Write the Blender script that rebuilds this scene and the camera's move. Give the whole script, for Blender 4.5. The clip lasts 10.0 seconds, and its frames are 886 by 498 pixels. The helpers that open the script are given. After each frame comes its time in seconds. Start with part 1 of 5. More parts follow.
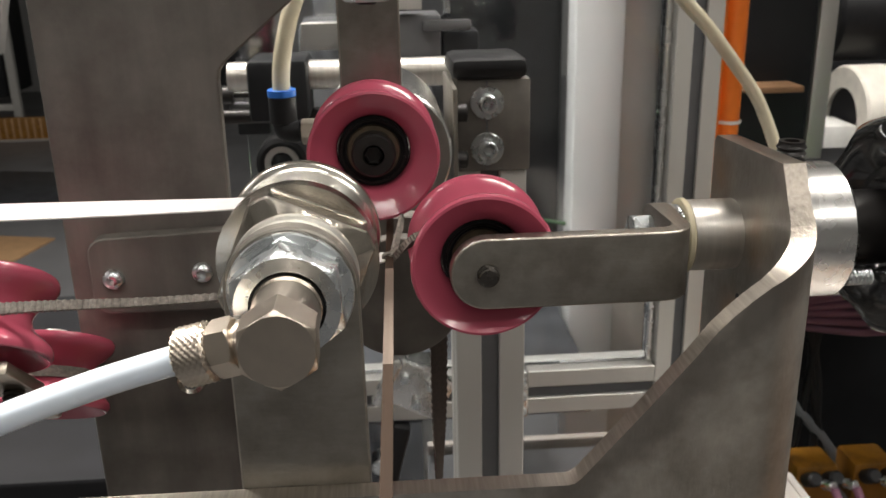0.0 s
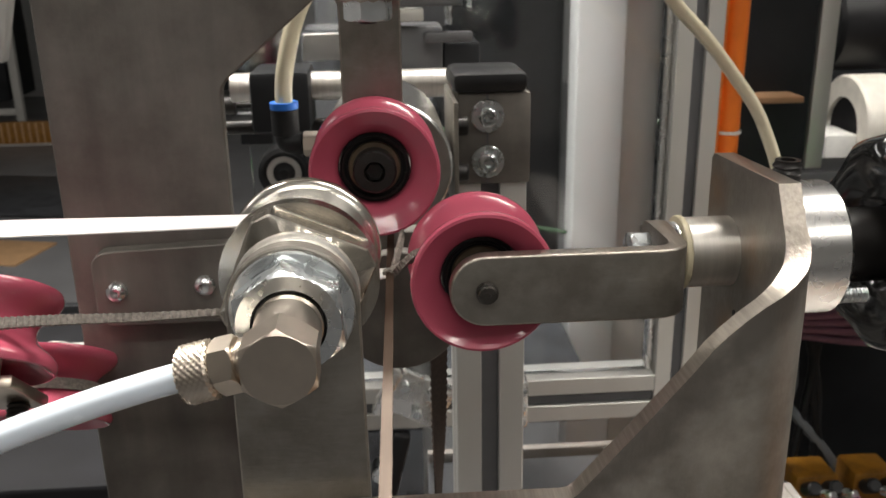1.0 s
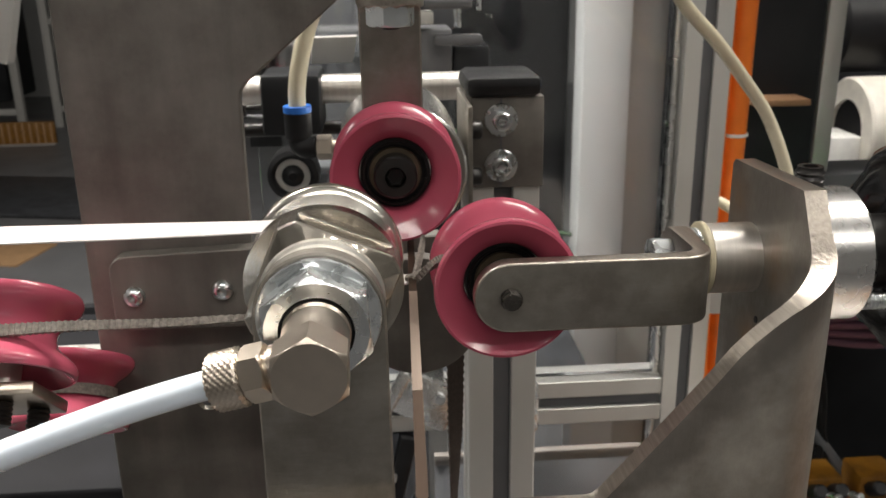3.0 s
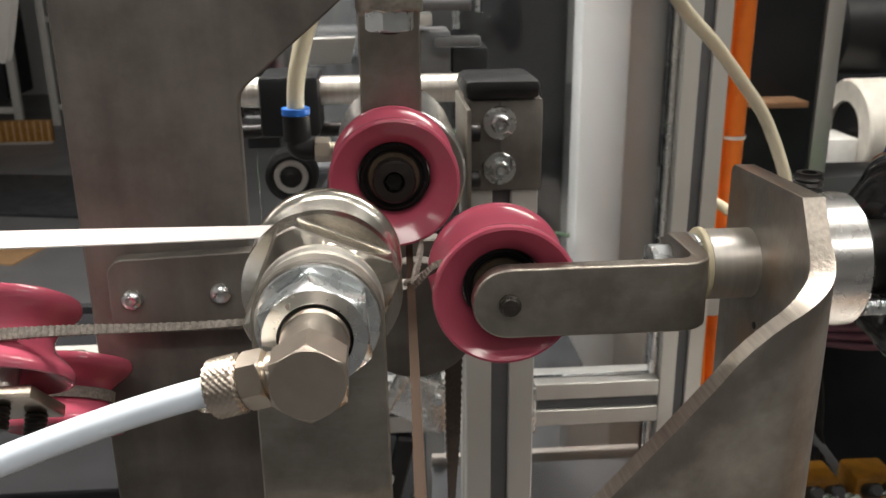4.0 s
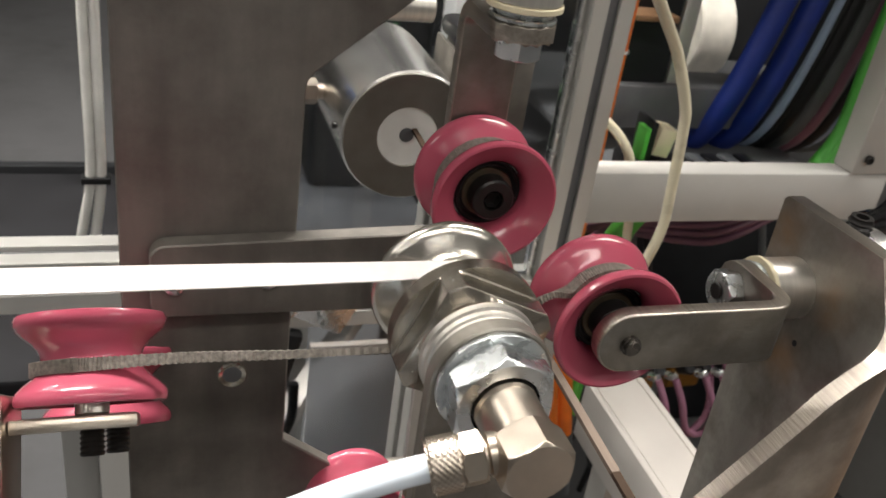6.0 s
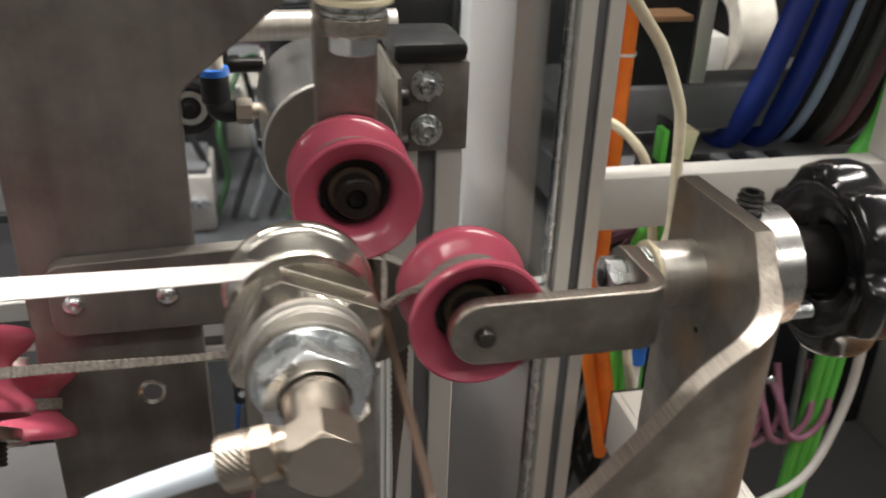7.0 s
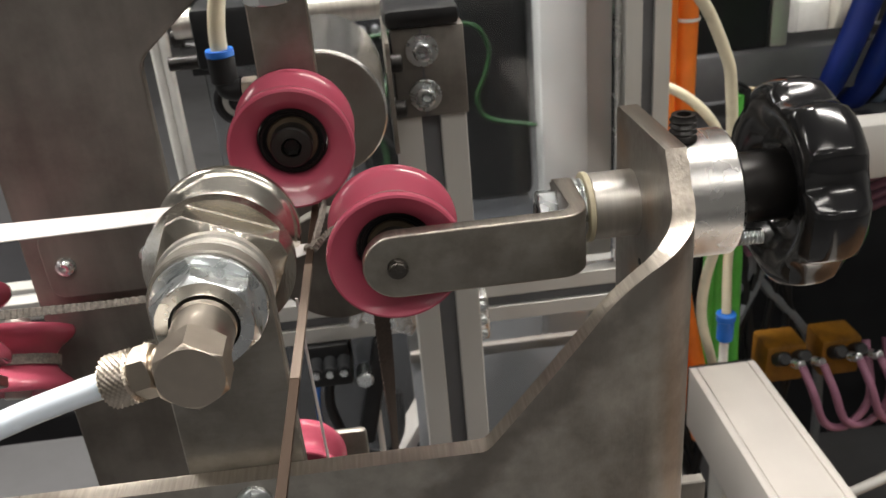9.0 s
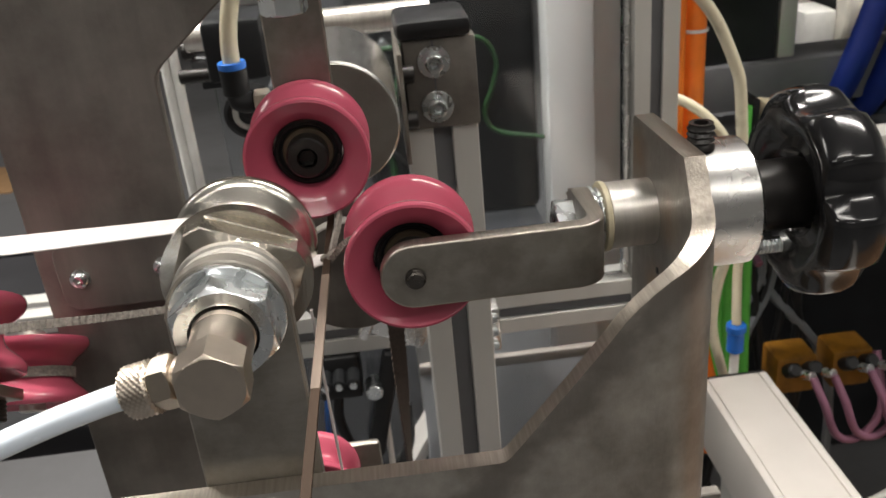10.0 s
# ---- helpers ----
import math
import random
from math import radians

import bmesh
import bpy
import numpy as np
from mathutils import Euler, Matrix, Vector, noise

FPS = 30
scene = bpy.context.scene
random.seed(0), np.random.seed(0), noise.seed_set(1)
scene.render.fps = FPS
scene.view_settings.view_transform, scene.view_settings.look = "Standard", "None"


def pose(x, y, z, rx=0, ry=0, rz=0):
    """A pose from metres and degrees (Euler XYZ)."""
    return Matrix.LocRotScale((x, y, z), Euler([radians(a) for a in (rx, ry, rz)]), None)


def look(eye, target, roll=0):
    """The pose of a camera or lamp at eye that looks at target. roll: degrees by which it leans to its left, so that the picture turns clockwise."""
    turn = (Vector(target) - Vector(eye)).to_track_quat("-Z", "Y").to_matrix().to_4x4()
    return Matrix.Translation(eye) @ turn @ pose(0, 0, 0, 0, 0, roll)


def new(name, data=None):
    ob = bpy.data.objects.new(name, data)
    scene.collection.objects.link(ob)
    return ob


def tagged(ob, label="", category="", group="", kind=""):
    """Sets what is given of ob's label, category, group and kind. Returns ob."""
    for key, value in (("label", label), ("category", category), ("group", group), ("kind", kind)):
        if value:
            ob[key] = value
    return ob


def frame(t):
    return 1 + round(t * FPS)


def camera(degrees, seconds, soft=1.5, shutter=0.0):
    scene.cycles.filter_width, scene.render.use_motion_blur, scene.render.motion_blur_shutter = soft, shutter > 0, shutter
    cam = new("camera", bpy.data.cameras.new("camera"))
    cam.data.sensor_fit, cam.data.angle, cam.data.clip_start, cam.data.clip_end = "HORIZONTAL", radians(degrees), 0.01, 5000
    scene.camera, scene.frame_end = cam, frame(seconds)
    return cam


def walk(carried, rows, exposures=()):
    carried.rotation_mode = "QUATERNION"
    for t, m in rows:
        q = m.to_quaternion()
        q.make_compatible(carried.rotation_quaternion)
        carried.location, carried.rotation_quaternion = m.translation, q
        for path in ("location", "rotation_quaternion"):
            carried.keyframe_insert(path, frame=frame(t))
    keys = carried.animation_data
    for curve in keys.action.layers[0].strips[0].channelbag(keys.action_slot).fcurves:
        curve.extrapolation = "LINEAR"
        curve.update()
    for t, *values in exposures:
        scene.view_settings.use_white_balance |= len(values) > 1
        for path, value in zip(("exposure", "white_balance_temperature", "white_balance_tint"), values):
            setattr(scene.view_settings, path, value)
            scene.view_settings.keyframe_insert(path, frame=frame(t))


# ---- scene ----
cam = camera(53.0, 10.0, shutter=0.4)
cam.data.dof.use_dof, cam.data.dof.focus_distance, cam.data.dof.aperture_fstop = True, 0.225, 46.0
PATH = [
    (0.0, look((0.0014, 0.0003, 1.3002), (0.1258, 1.8871, 0.6487), -1.20)),
    (0.5, look((0.0042, -0.0025, 1.3034), (0.1222, 1.8867, 0.6576), -1.20)),
    (1.0, look((0.0018, -0.0016, 1.3042), (0.1234, 1.8892, 0.6639), -1.02)),
    (1.5, look((-0.0006, -0.0021, 1.3049), (0.1182, 1.8900, 0.6676), -0.97)),
    (2.0, look((-0.0004, -0.0029, 1.3048), (0.1200, 1.8883, 0.6656), -0.96)),
    (2.5, look((-0.0040, -0.0012, 1.3049), (0.1171, 1.8904, 0.6667), -1.00)),
    (4.0, look((-0.0049, 0.0002, 1.3072), (0.1235, 1.8906, 0.6669), -0.72)),
    (4.5, look((-0.0076, 0.0010, 1.3070), (0.1288, 1.8899, 0.6638), -0.64)),
    (5.0, look((-0.0328, 0.0006, 1.3383), (0.2632, 1.8294, 0.5848), 0.93)),
    (5.2, look((-0.0479, 0.0048, 1.3435), (0.3432, 1.7882, 0.5271), 2.34)),
    (6.3, look((-0.1051, 0.0393, 1.3587), (0.5256, 1.6774, 0.4001), 9.28)),
    (6.5, look((-0.0986, 0.0333, 1.3606), (0.5364, 1.6817, 0.4228), 9.03)),
    (7.0, look((-0.0328, 0.0172, 1.3508), (0.3790, 1.7482, 0.4375), 2.04)),
    (7.5, look((0.0140, -0.0001, 1.3385), (0.2279, 1.7705, 0.4335), -3.14)),
    (8.0, look((0.0124, -0.0024, 1.3385), (0.1527, 1.7869, 0.4562), -4.92)),
    (8.5, look((0.0216, -0.0061, 1.3377), (0.1612, 1.7878, 0.4644), -4.77)),
    (9.0, look((0.0271, -0.0056, 1.3337), (0.1341, 1.7782, 0.4355), -5.12)),
    (9.5, look((0.0261, -0.0048, 1.3333), (0.1297, 1.7842, 0.4453), -5.51)),
    (10.0, look((0.0234, -0.0048, 1.3327), (0.1231, 1.7929, 0.4619), -5.47)),
]
walk(cam, PATH)

# ---- light ----
Z0 = 1.3      # height of the first eye; heights below are given from it
world = bpy.data.worlds.new("hall_air")
scene.world = world
world.use_nodes = True
world.node_tree.nodes["Background"].inputs[0].default_value = (0.55, 0.58, 0.62, 1)
world.node_tree.nodes["Background"].inputs[1].default_value = 0.05
scene.view_settings.exposure = 0.0


def area(name, x, y, z, sx, sy, watts, color, target):
    data = bpy.data.lights.new(name, "AREA")
    data.shape, data.size, data.size_y, data.energy, data.color = "RECTANGLE", sx, sy, watts, color
    ob = new(name, data)
    ob.matrix_world = look((x, y, Z0 + z), (target[0], target[1], Z0 + target[2]))
    return ob


# unseen tubes; places and watts are assumed, several only fill dim sides
LAMPS = [(-0.35, 0.75, 1.30), (-0.1, -0.9, 1.45), (1.3, 2.6, 1.45), (-1.7, 2.2, 1.45), (1.8, -1.4, 1.45), (-2.0, -1.6, 1.45), (0.2, -3.0, 1.45), (1.1, 0.40, 1.45), (-2.6, 0.4, 1.45)]
LAMP_W = [64, 13, 54, 26, 19, 8, 8, 31, 15]
for (lx, ly, lz), w in zip(LAMPS, LAMP_W):
    area("unseen_tube_light", lx, ly, lz, 1.4, 0.16, w, (1.0, 0.955, 0.89), (lx, ly, 0))

# ---- materials ----


def mat(name, base, rough=0.5, metal=0.0, var=0.12, scale=40, bump=0.0, bscale=300, stretch=(1, 1, 1), stain=None,
        stain_scale=12, rough_var=0.1, coat=0.0, trans=0.0, spec=0.5, emit=0.0, sub=0.0, alpha=1.0):
    m = bpy.data.materials.new(name)
    m.use_nodes = True
    n, l = m.node_tree.nodes, m.node_tree.links
    b = n["Principled BSDF"]
    b.inputs["Metallic"].default_value = metal
    b.inputs["Coat Weight"].default_value = coat
    b.inputs["Coat Roughness"].default_value = 0.06
    b.inputs["Transmission Weight"].default_value = trans
    b.inputs["Specular IOR Level"].default_value = spec
    b.inputs["Subsurface Weight"].default_value = sub
    b.inputs["Subsurface Radius"].default_value = (0.004, 0.004, 0.004)
    b.inputs["Alpha"].default_value = alpha
    tc = n.new("ShaderNodeTexCoord")
    mp = n.new("ShaderNodeMapping")
    mp.inputs["Scale"].default_value = stretch
    l.new(tc.outputs["Object"], mp.inputs["Vector"])
    t1 = n.new("ShaderNodeTexNoise")
    t1.inputs["Scale"].default_value, t1.inputs["Detail"].default_value = scale, 6
    l.new(mp.outputs[0], t1.inputs["Vector"])
    ramp = n.new("ShaderNodeValToRGB")
    lo = [max(0, c * (1 - var)) for c in base]
    hi = [min(1, c * (1 + var)) for c in base]
    ramp.color_ramp.elements[0].position, ramp.color_ramp.elements[1].position = 0.3, 0.7
    ramp.color_ramp.elements[0].color, ramp.color_ramp.elements[1].color = (*lo, 1), (*hi, 1)
    l.new(t1.outputs["Fac"], ramp.inputs[0])
    col = ramp.outputs[0]
    if stain:
        t2 = n.new("ShaderNodeTexNoise")
        t2.inputs["Scale"].default_value, t2.inputs["Detail"].default_value = stain_scale, 8
        t2.inputs["Roughness"].default_value = 0.62
        l.new(tc.outputs["Object"], t2.inputs["Vector"])
        r2 = n.new("ShaderNodeValToRGB")
        r2.color_ramp.elements[0].position, r2.color_ramp.elements[1].position = 0.42, 0.66
        r2.color_ramp.elements[0].color, r2.color_ramp.elements[1].color = (0, 0, 0, 1), (0.75, 0.75, 0.75, 1)
        l.new(t2.outputs["Fac"], r2.inputs[0])
        mx = n.new("ShaderNodeMix")
        mx.data_type = "RGBA"
        l.new(r2.outputs[0], mx.inputs[0])
        l.new(col, mx.inputs[6])
        mx.inputs[7].default_value = (*stain, 1)
        col = mx.outputs[2]
    l.new(col, b.inputs["Base Color"])
    if emit:
        l.new(col, b.inputs["Emission Color"])
        b.inputs["Emission Strength"].default_value = emit
    mr = n.new("ShaderNodeMapRange")
    mr.inputs["To Min"].default_value, mr.inputs["To Max"].default_value = max(0.02, rough - rough_var), min(1, rough + rough_var)
    l.new(t1.outputs["Fac"], mr.inputs["Value"])
    l.new(mr.outputs[0], b.inputs["Roughness"])
    if bump:
        t3 = n.new("ShaderNodeTexNoise")
        t3.inputs["Scale"].default_value, t3.inputs["Detail"].default_value = bscale, 3
        l.new(mp.outputs[0], t3.inputs["Vector"])
        bp = n.new("ShaderNodeBump")
        bp.inputs["Strength"].default_value, bp.inputs["Distance"].default_value = bump, 0.0006
        l.new(t3.outputs["Fac"], bp.inputs["Height"])
        l.new(bp.outputs[0], b.inputs["Normal"])
    return m


M_PLATE = mat("rolled_steel", (0.20, 0.185, 0.165), 0.56, 0.35, 0.26, 75, 0.12, 700, (1, 1, 0.14), (0.085, 0.075, 0.066), 20)
M_PANEL = mat("cut_steel", (0.37, 0.35, 0.315), 0.40, 0.72, 0.14, 80, 0.14, 900, (1, 1, 0.35), (0.14, 0.125, 0.105), 34)
M_EDGE = mat("cut_edge_steel", (0.41, 0.37, 0.32), 0.32, 0.93, 0.16, 900, 0.25, 1500, (1, 0.05, 1))
M_ARM = mat("arm_steel", (0.29, 0.27, 0.24), 0.36, 0.72, 0.14, 120, 0.18, 900, (0.25, 1, 1), (0.17, 0.15, 0.125), 60)
M_TURN = mat("turned_steel", (0.72, 0.69, 0.64), 0.36, 0.9, 0.10, 60, 0.12, 1500, (9, 0.6, 0.6), rough_var=0.08)
M_POLISH = mat("polished_steel", (0.80, 0.77, 0.70), 0.24, 1.0, 0.05, 60, 0.04, 900, rough_var=0.05, stain=(0.55, 0.50, 0.42), stain_scale=60)
M_GROUND = mat("ground_steel", (0.56, 0.52, 0.455), 0.24, 1.0, 0.12, 160, 0.12, 1600, (1, 1, 0.3), (0.46, 0.41, 0.34), 60, rough_var=0.07)
M_ALU = mat("brushed_aluminium", (0.78, 0.77, 0.75), 0.27, 1.0, 0.05, 90, 0.06, 1500, (1, 0.03, 1), rough_var=0.04)
M_SHELL = mat("brushed_aluminium_shell", (0.74, 0.73, 0.71), 0.25, 1.0, 0.14, 60, 0.14, 1200, (1, 0.02, 1), rough_var=0.06)
M_ALUFACE = mat("turned_aluminium_face", (0.30, 0.285, 0.26), 0.42, 0.9, 0.10, 90, 0.15, 1200)
M_ZINC = mat("zinc_plated_steel", (0.72, 0.75, 0.76), 0.28, 1.0, 0.08, 200, 0.05, 900)
M_NICKEL = mat("nickel_plated_brass", (0.54, 0.475, 0.40), 0.30, 1.0, 0.05, 250, 0.03, 1800, rough_var=0.05)
M_PINK = mat("pink_ceramic", (0.47, 0.085, 0.135), 0.22, 0.0, 0.06, 30, 0.03, 400, coat=0.35, rough_var=0.06)
M_BLACKOX = mat("black_oxide_steel", (0.022, 0.020, 0.019), 0.35, 0.4, 0.2, 200, 0.1, 900)
M_PINEND = mat("burnished_pin", (0.11, 0.10, 0.09), 0.28, 0.9, 0.2, 200, 0.1, 900)
M_RUBBER = mat("black_rubber", (0.011, 0.011, 0.012), 0.45, 0.0, 0.2, 100, 0.1, 700, spec=0.3)
M_BAKELITE = mat("black_gloss_plastic", (0.010, 0.010, 0.011), 0.17, 0.0, 0.2, 60, 0.02, 300, coat=0.3, rough_var=0.05)
M_BRASSRING = mat("bronze_ring", (0.16, 0.125, 0.085), 0.45, 0.8, 0.15, 300)
M_TAPE = mat("white_cotton_tape", (0.78, 0.74, 0.73), 0.85, 0.0, 0.04, 300, 0.8, 2600, (1, 1, 1))
M_CORD = mat("grey_braid", (0.22, 0.195, 0.17), 0.7, 0.0, 0.35, 900, 0.6, 2000)
M_DARKBRAID = mat("dark_braid", (0.055, 0.04, 0.032), 0.7, 0.0, 0.35, 900, 0.6, 2000)
M_COPPER = mat("brown_enamelled_copper", (0.036, 0.0225, 0.0150), 0.6, 0.0, 0.22, 300, 0.1, 900, (1, 0.04, 1), spec=0.12)
# lighter tone for the stretch of strip where light falls
M_LITSTRIP = mat("strip_painted_as_lit", (0.15, 0.114, 0.090), 0.55, 0.0, 0.14, 300, 0.2, 1500, (1, 0.1, 1), spec=0.3)
M_TUBE = mat("translucent_blue_white_tube", (0.76, 0.84, 0.96), 0.25, 0.0, 0.03, 60, sub=0.6, coat=0.3)
M_HOSE = mat("yellowed_hose", (0.68, 0.62, 0.46), 0.3, 0.0, 0.06, 60, sub=0.2, coat=0.2)
M_BLUE = mat("blue_plastic_ring", (0.02, 0.16, 0.62), 0.35)
M_NYLON = mat("cream_nylon_washer", (0.72, 0.64, 0.45), 0.5)
M_WHITEPLUG = mat("white_plastic_insert", (0.78, 0.77, 0.74), 0.45)
M_PROFILE = mat("anodised_aluminium_profile", (0.60, 0.59, 0.56), 0.42, 0.55, 0.05, 30, 0.05, 900, (1, 1, 0.1))
M_BEAM = mat("pale_anodised_aluminium", (0.58, 0.545, 0.51), 0.4, 0.3, 0.04, 30, 0.04, 700)
# near-white base puts the column's lamp reflection and haze into colour
M_COLUMN = mat("aluminium_whitened_for_glare", (0.88, 0.88, 0.87), 0.34, 0.0, 0.08, 14, 0.04, 700, (1, 1, 0.12), spec=0.7)
# dark grey; inside the profile slots it stands in for shade
M_SLOT = mat("dark_grey_fill", (0.10, 0.10, 0.105), 0.6, 0.0, 0.1, 60)
M_WHITEPAINT = mat("white_powder_coat", (0.47, 0.46, 0.435), 0.45, 0.0, 0.04, 30, 0.05, 500)
M_GREYSHEET = mat("grey_sheet", (0.15, 0.153, 0.16), 0.5, 0.2, 0.1, 8, stain=(0.09, 0.09, 0.095), stain_scale=9)
M_TAN = mat("pale_tan_sheet_edge", (0.34, 0.30, 0.27), 0.5, 0.0, 0.1, 30)
M_COVER = mat("grey_coated_sheet", (0.48, 0.48, 0.50), 0.45, 0.0, 0.08, 10, 0.04, 400, stain=(0.38, 0.38, 0.395), stain_scale=7)
M_TABLE = mat("dark_grey_table", (0.06, 0.063, 0.07), 0.45, 0.1, 0.2, 10, stain=(0.02, 0.02, 0.022), stain_scale=14)
M_DARK = mat("dark_machine", (0.018, 0.019, 0.021), 0.45, 0.1, 0.3, 12, spec=0.3)
M_BLACKSHEET = mat("matt_black_sheet", (0.012, 0.012, 0.014), 0.7, 0.0, 0.3, 20, spec=0.25)
M_ORANGE = mat("orange_cable_jacket", (0.85, 0.20, 0.02), 0.4)
M_GREEN = mat("green_cable_jacket", (0.10, 0.48, 0.07), 0.4)
M_DARKGREEN = mat("dark_green_wire", (0.012, 0.060, 0.014), 0.5)
M_BLUEHOSE = mat("blue_hose", (0.004, 0.022, 0.20), 0.5)
M_PURPLE = mat("mauve_cable", (0.24, 0.105, 0.16), 0.45)
M_GREYCAB = mat("grey_cable", (0.13, 0.14, 0.15), 0.45)
M_PALECAB = mat("pale_blue_cable", (0.30, 0.38, 0.52), 0.4)
M_YELLOW = mat("yellow_valve_body", (0.26, 0.115, 0.008), 0.5, stain=(0.07, 0.03, 0.005), stain_scale=40)
M_CARD = mat("brown_cardboard", (0.40, 0.24, 0.12), 0.8, 0.0, 0.12, 20)
M_WOOD = mat("brown_pallet_floor", (0.30, 0.165, 0.085), 0.7, 0.0, 0.2, 14)
M_FLOOR = mat("grey_hall_floor", (0.185, 0.185, 0.192), 0.4, 0.0, 0.12, 4, stain=(0.10, 0.10, 0.10), stain_scale=2)
M_WALL = mat("white_hall_wall", (0.60, 0.60, 0.59), 0.7, 0.0, 0.05, 3)
M_SPOOL = mat("cream_spool", (0.80, 0.76, 0.68), 0.45)
M_GLASS = mat("clear_acrylic", (0.85, 0.88, 0.9), 0.05, 0.0, 0.02, 5, trans=1.0, rough_var=0.02)


def heat_stains(m, spots):
    """Yellow-brown annealing marks round given places, in the object's own space."""
    n, l = m.node_tree.nodes, m.node_tree.links
    b = n["Principled BSDF"]
    col = b.inputs["Base Color"].links[0].from_socket
    tc = n.new("ShaderNodeTexCoord")
    ns = n.new("ShaderNodeTexNoise")
    ns.inputs["Scale"].default_value = 140
    l.new(tc.outputs["Object"], ns.inputs["Vector"])
    for (x, y, z), r in spots:
        d = n.new("ShaderNodeVectorMath")
        d.operation = "DISTANCE"
        d.inputs[1].default_value = (x, y, z)
        l.new(tc.outputs["Object"], d.inputs[0])
        mr = n.new("ShaderNodeMapRange")
        mr.interpolation_type = "SMOOTHSTEP"
        mr.inputs["From Min"].default_value, mr.inputs["From Max"].default_value = 0.0, r
        mr.inputs["To Min"].default_value, mr.inputs["To Max"].default_value = 0.85, 0.0
        l.new(d.outputs["Value"], mr.inputs["Value"])
        mul = n.new("ShaderNodeMath")
        mul.operation = "MULTIPLY"
        l.new(mr.outputs[0], mul.inputs[0])
        l.new(ns.outputs["Fac"], mul.inputs[1])
        mx = n.new("ShaderNodeMix")
        mx.data_type = "RGBA"
        mx.inputs[7].default_value = (0.40, 0.22, 0.09, 1)
        l.new(mul.outputs[0], mx.inputs[0])
        l.new(col, mx.inputs[6])
        col = mx.outputs[2]
    l.new(col, b.inputs["Base Color"])



def soot_band(m, a, b, width, color):
    """A dark smudged band along the line from a to b, in the object's own space."""
    n, l = m.node_tree.nodes, m.node_tree.links
    col = n["Principled BSDF"].inputs["Base Color"].links[0].from_socket
    tc = n.new("ShaderNodeTexCoord")
    sub = n.new("ShaderNodeVectorMath")
    sub.operation = "SUBTRACT"
    sub.inputs[1].default_value = a
    l.new(tc.outputs["Object"], sub.inputs[0])
    crs = n.new("ShaderNodeVectorMath")
    crs.operation = "CROSS_PRODUCT"
    crs.inputs[1].default_value = (Vector(b) - Vector(a)).normalized()
    l.new(sub.outputs[0], crs.inputs[0])
    ln = n.new("ShaderNodeVectorMath")
    ln.operation = "LENGTH"
    l.new(crs.outputs[0], ln.inputs[0])
    ns = n.new("ShaderNodeTexNoise")
    ns.inputs["Scale"].default_value, ns.inputs["Detail"].default_value = 55, 7
    l.new(tc.outputs["Object"], ns.inputs["Vector"])
    ad = n.new("ShaderNodeMath")
    ad.operation = "MULTIPLY_ADD"
    ad.inputs[1].default_value, ad.inputs[2].default_value = 0.03, -0.015
    l.new(ns.outputs["Fac"], ad.inputs[0])
    sm = n.new("ShaderNodeMath")
    l.new(ln.outputs["Value"], sm.inputs[0])
    l.new(ad.outputs[0], sm.inputs[1])
    mr = n.new("ShaderNodeMapRange")
    mr.interpolation_type = "SMOOTHSTEP"
    mr.inputs["From Min"].default_value, mr.inputs["From Max"].default_value = 0.002, width
    mr.inputs["To Min"].default_value, mr.inputs["To Max"].default_value = 0.65, 0.0
    l.new(sm.outputs[0], mr.inputs["Value"])
    mx = n.new("ShaderNodeMix")
    mx.data_type = "RGBA"
    mx.inputs[7].default_value = (*color, 1)
    l.new(mr.outputs[0], mx.inputs[0])
    l.new(col, mx.inputs[6])
    l.new(mx.outputs[2], n["Principled BSDF"].inputs["Base Color"])


heat_stains(M_PANEL, [((0.052, 0.0610, 0.2330), 0.016), ((0.052, 0.0290, 0.2220), 0.013), ((0.052, 0.0420, 0.1930), 0.014)])

soot_band(M_PANEL, (-0.004, 0.0, 0.166), (0.034, 0.0, 0.208), 0.011, (0.115, 0.103, 0.09))

# ---- builders ----
ORIGIN = {}


def thing(name, x, y, z, label, category, group="", kind=""):
    """An empty that stands for one thing, at a place given from the first eye's height."""
    ob = new(name)
    ob.empty_display_size = 0.01
    ob.location = (x, y, Z0 + z)
    ORIGIN[ob.name] = Vector((x, y, Z0 + z))
    return tagged(ob, label, category, group, kind)


def part(name, bm, material, parent=None, label="", sharp=35):
    """One mesh from a bmesh in place (heights from the first eye), under its thing."""
    origin = ORIGIN[parent.name] if parent else Vector((0, 0, Z0))
    bmesh.ops.translate(bm, verts=bm.verts, vec=Vector((0, 0, Z0)) - origin)
    bmesh.ops.recalc_face_normals(bm, faces=bm.faces)
    me = bpy.data.meshes.new(name)
    for f in bm.faces:
        f.smooth = True
    bm.to_mesh(me)
    bm.free()
    me.set_sharp_from_angle(angle=radians(sharp))
    me.materials.append(material)
    ob = new(name, me)
    if parent:
        ob.parent = parent
        ORIGIN[ob.name] = origin
    else:
        ob.location = (0, 0, Z0)
        ORIGIN[ob.name] = origin
    return tagged(ob, label)


def solo(name, bm, material, label, category, group="", kind=""):
    return tagged(part(name, bm, material), label, category, group, kind)


def bev(bm, w, angle=40, seg=2):
    edges = [e for e in bm.edges if len(e.link_faces) == 2 and e.calc_face_angle(0) > radians(angle)]
    if edges and w:
        bmesh.ops.bevel(bm, geom=edges, offset=w, segments=seg, profile=0.5, affect="EDGES", clamp_overlap=True)
    return bm


def at(bm, m):
    bmesh.ops.transform(bm, matrix=m, verts=bm.verts)
    return bm


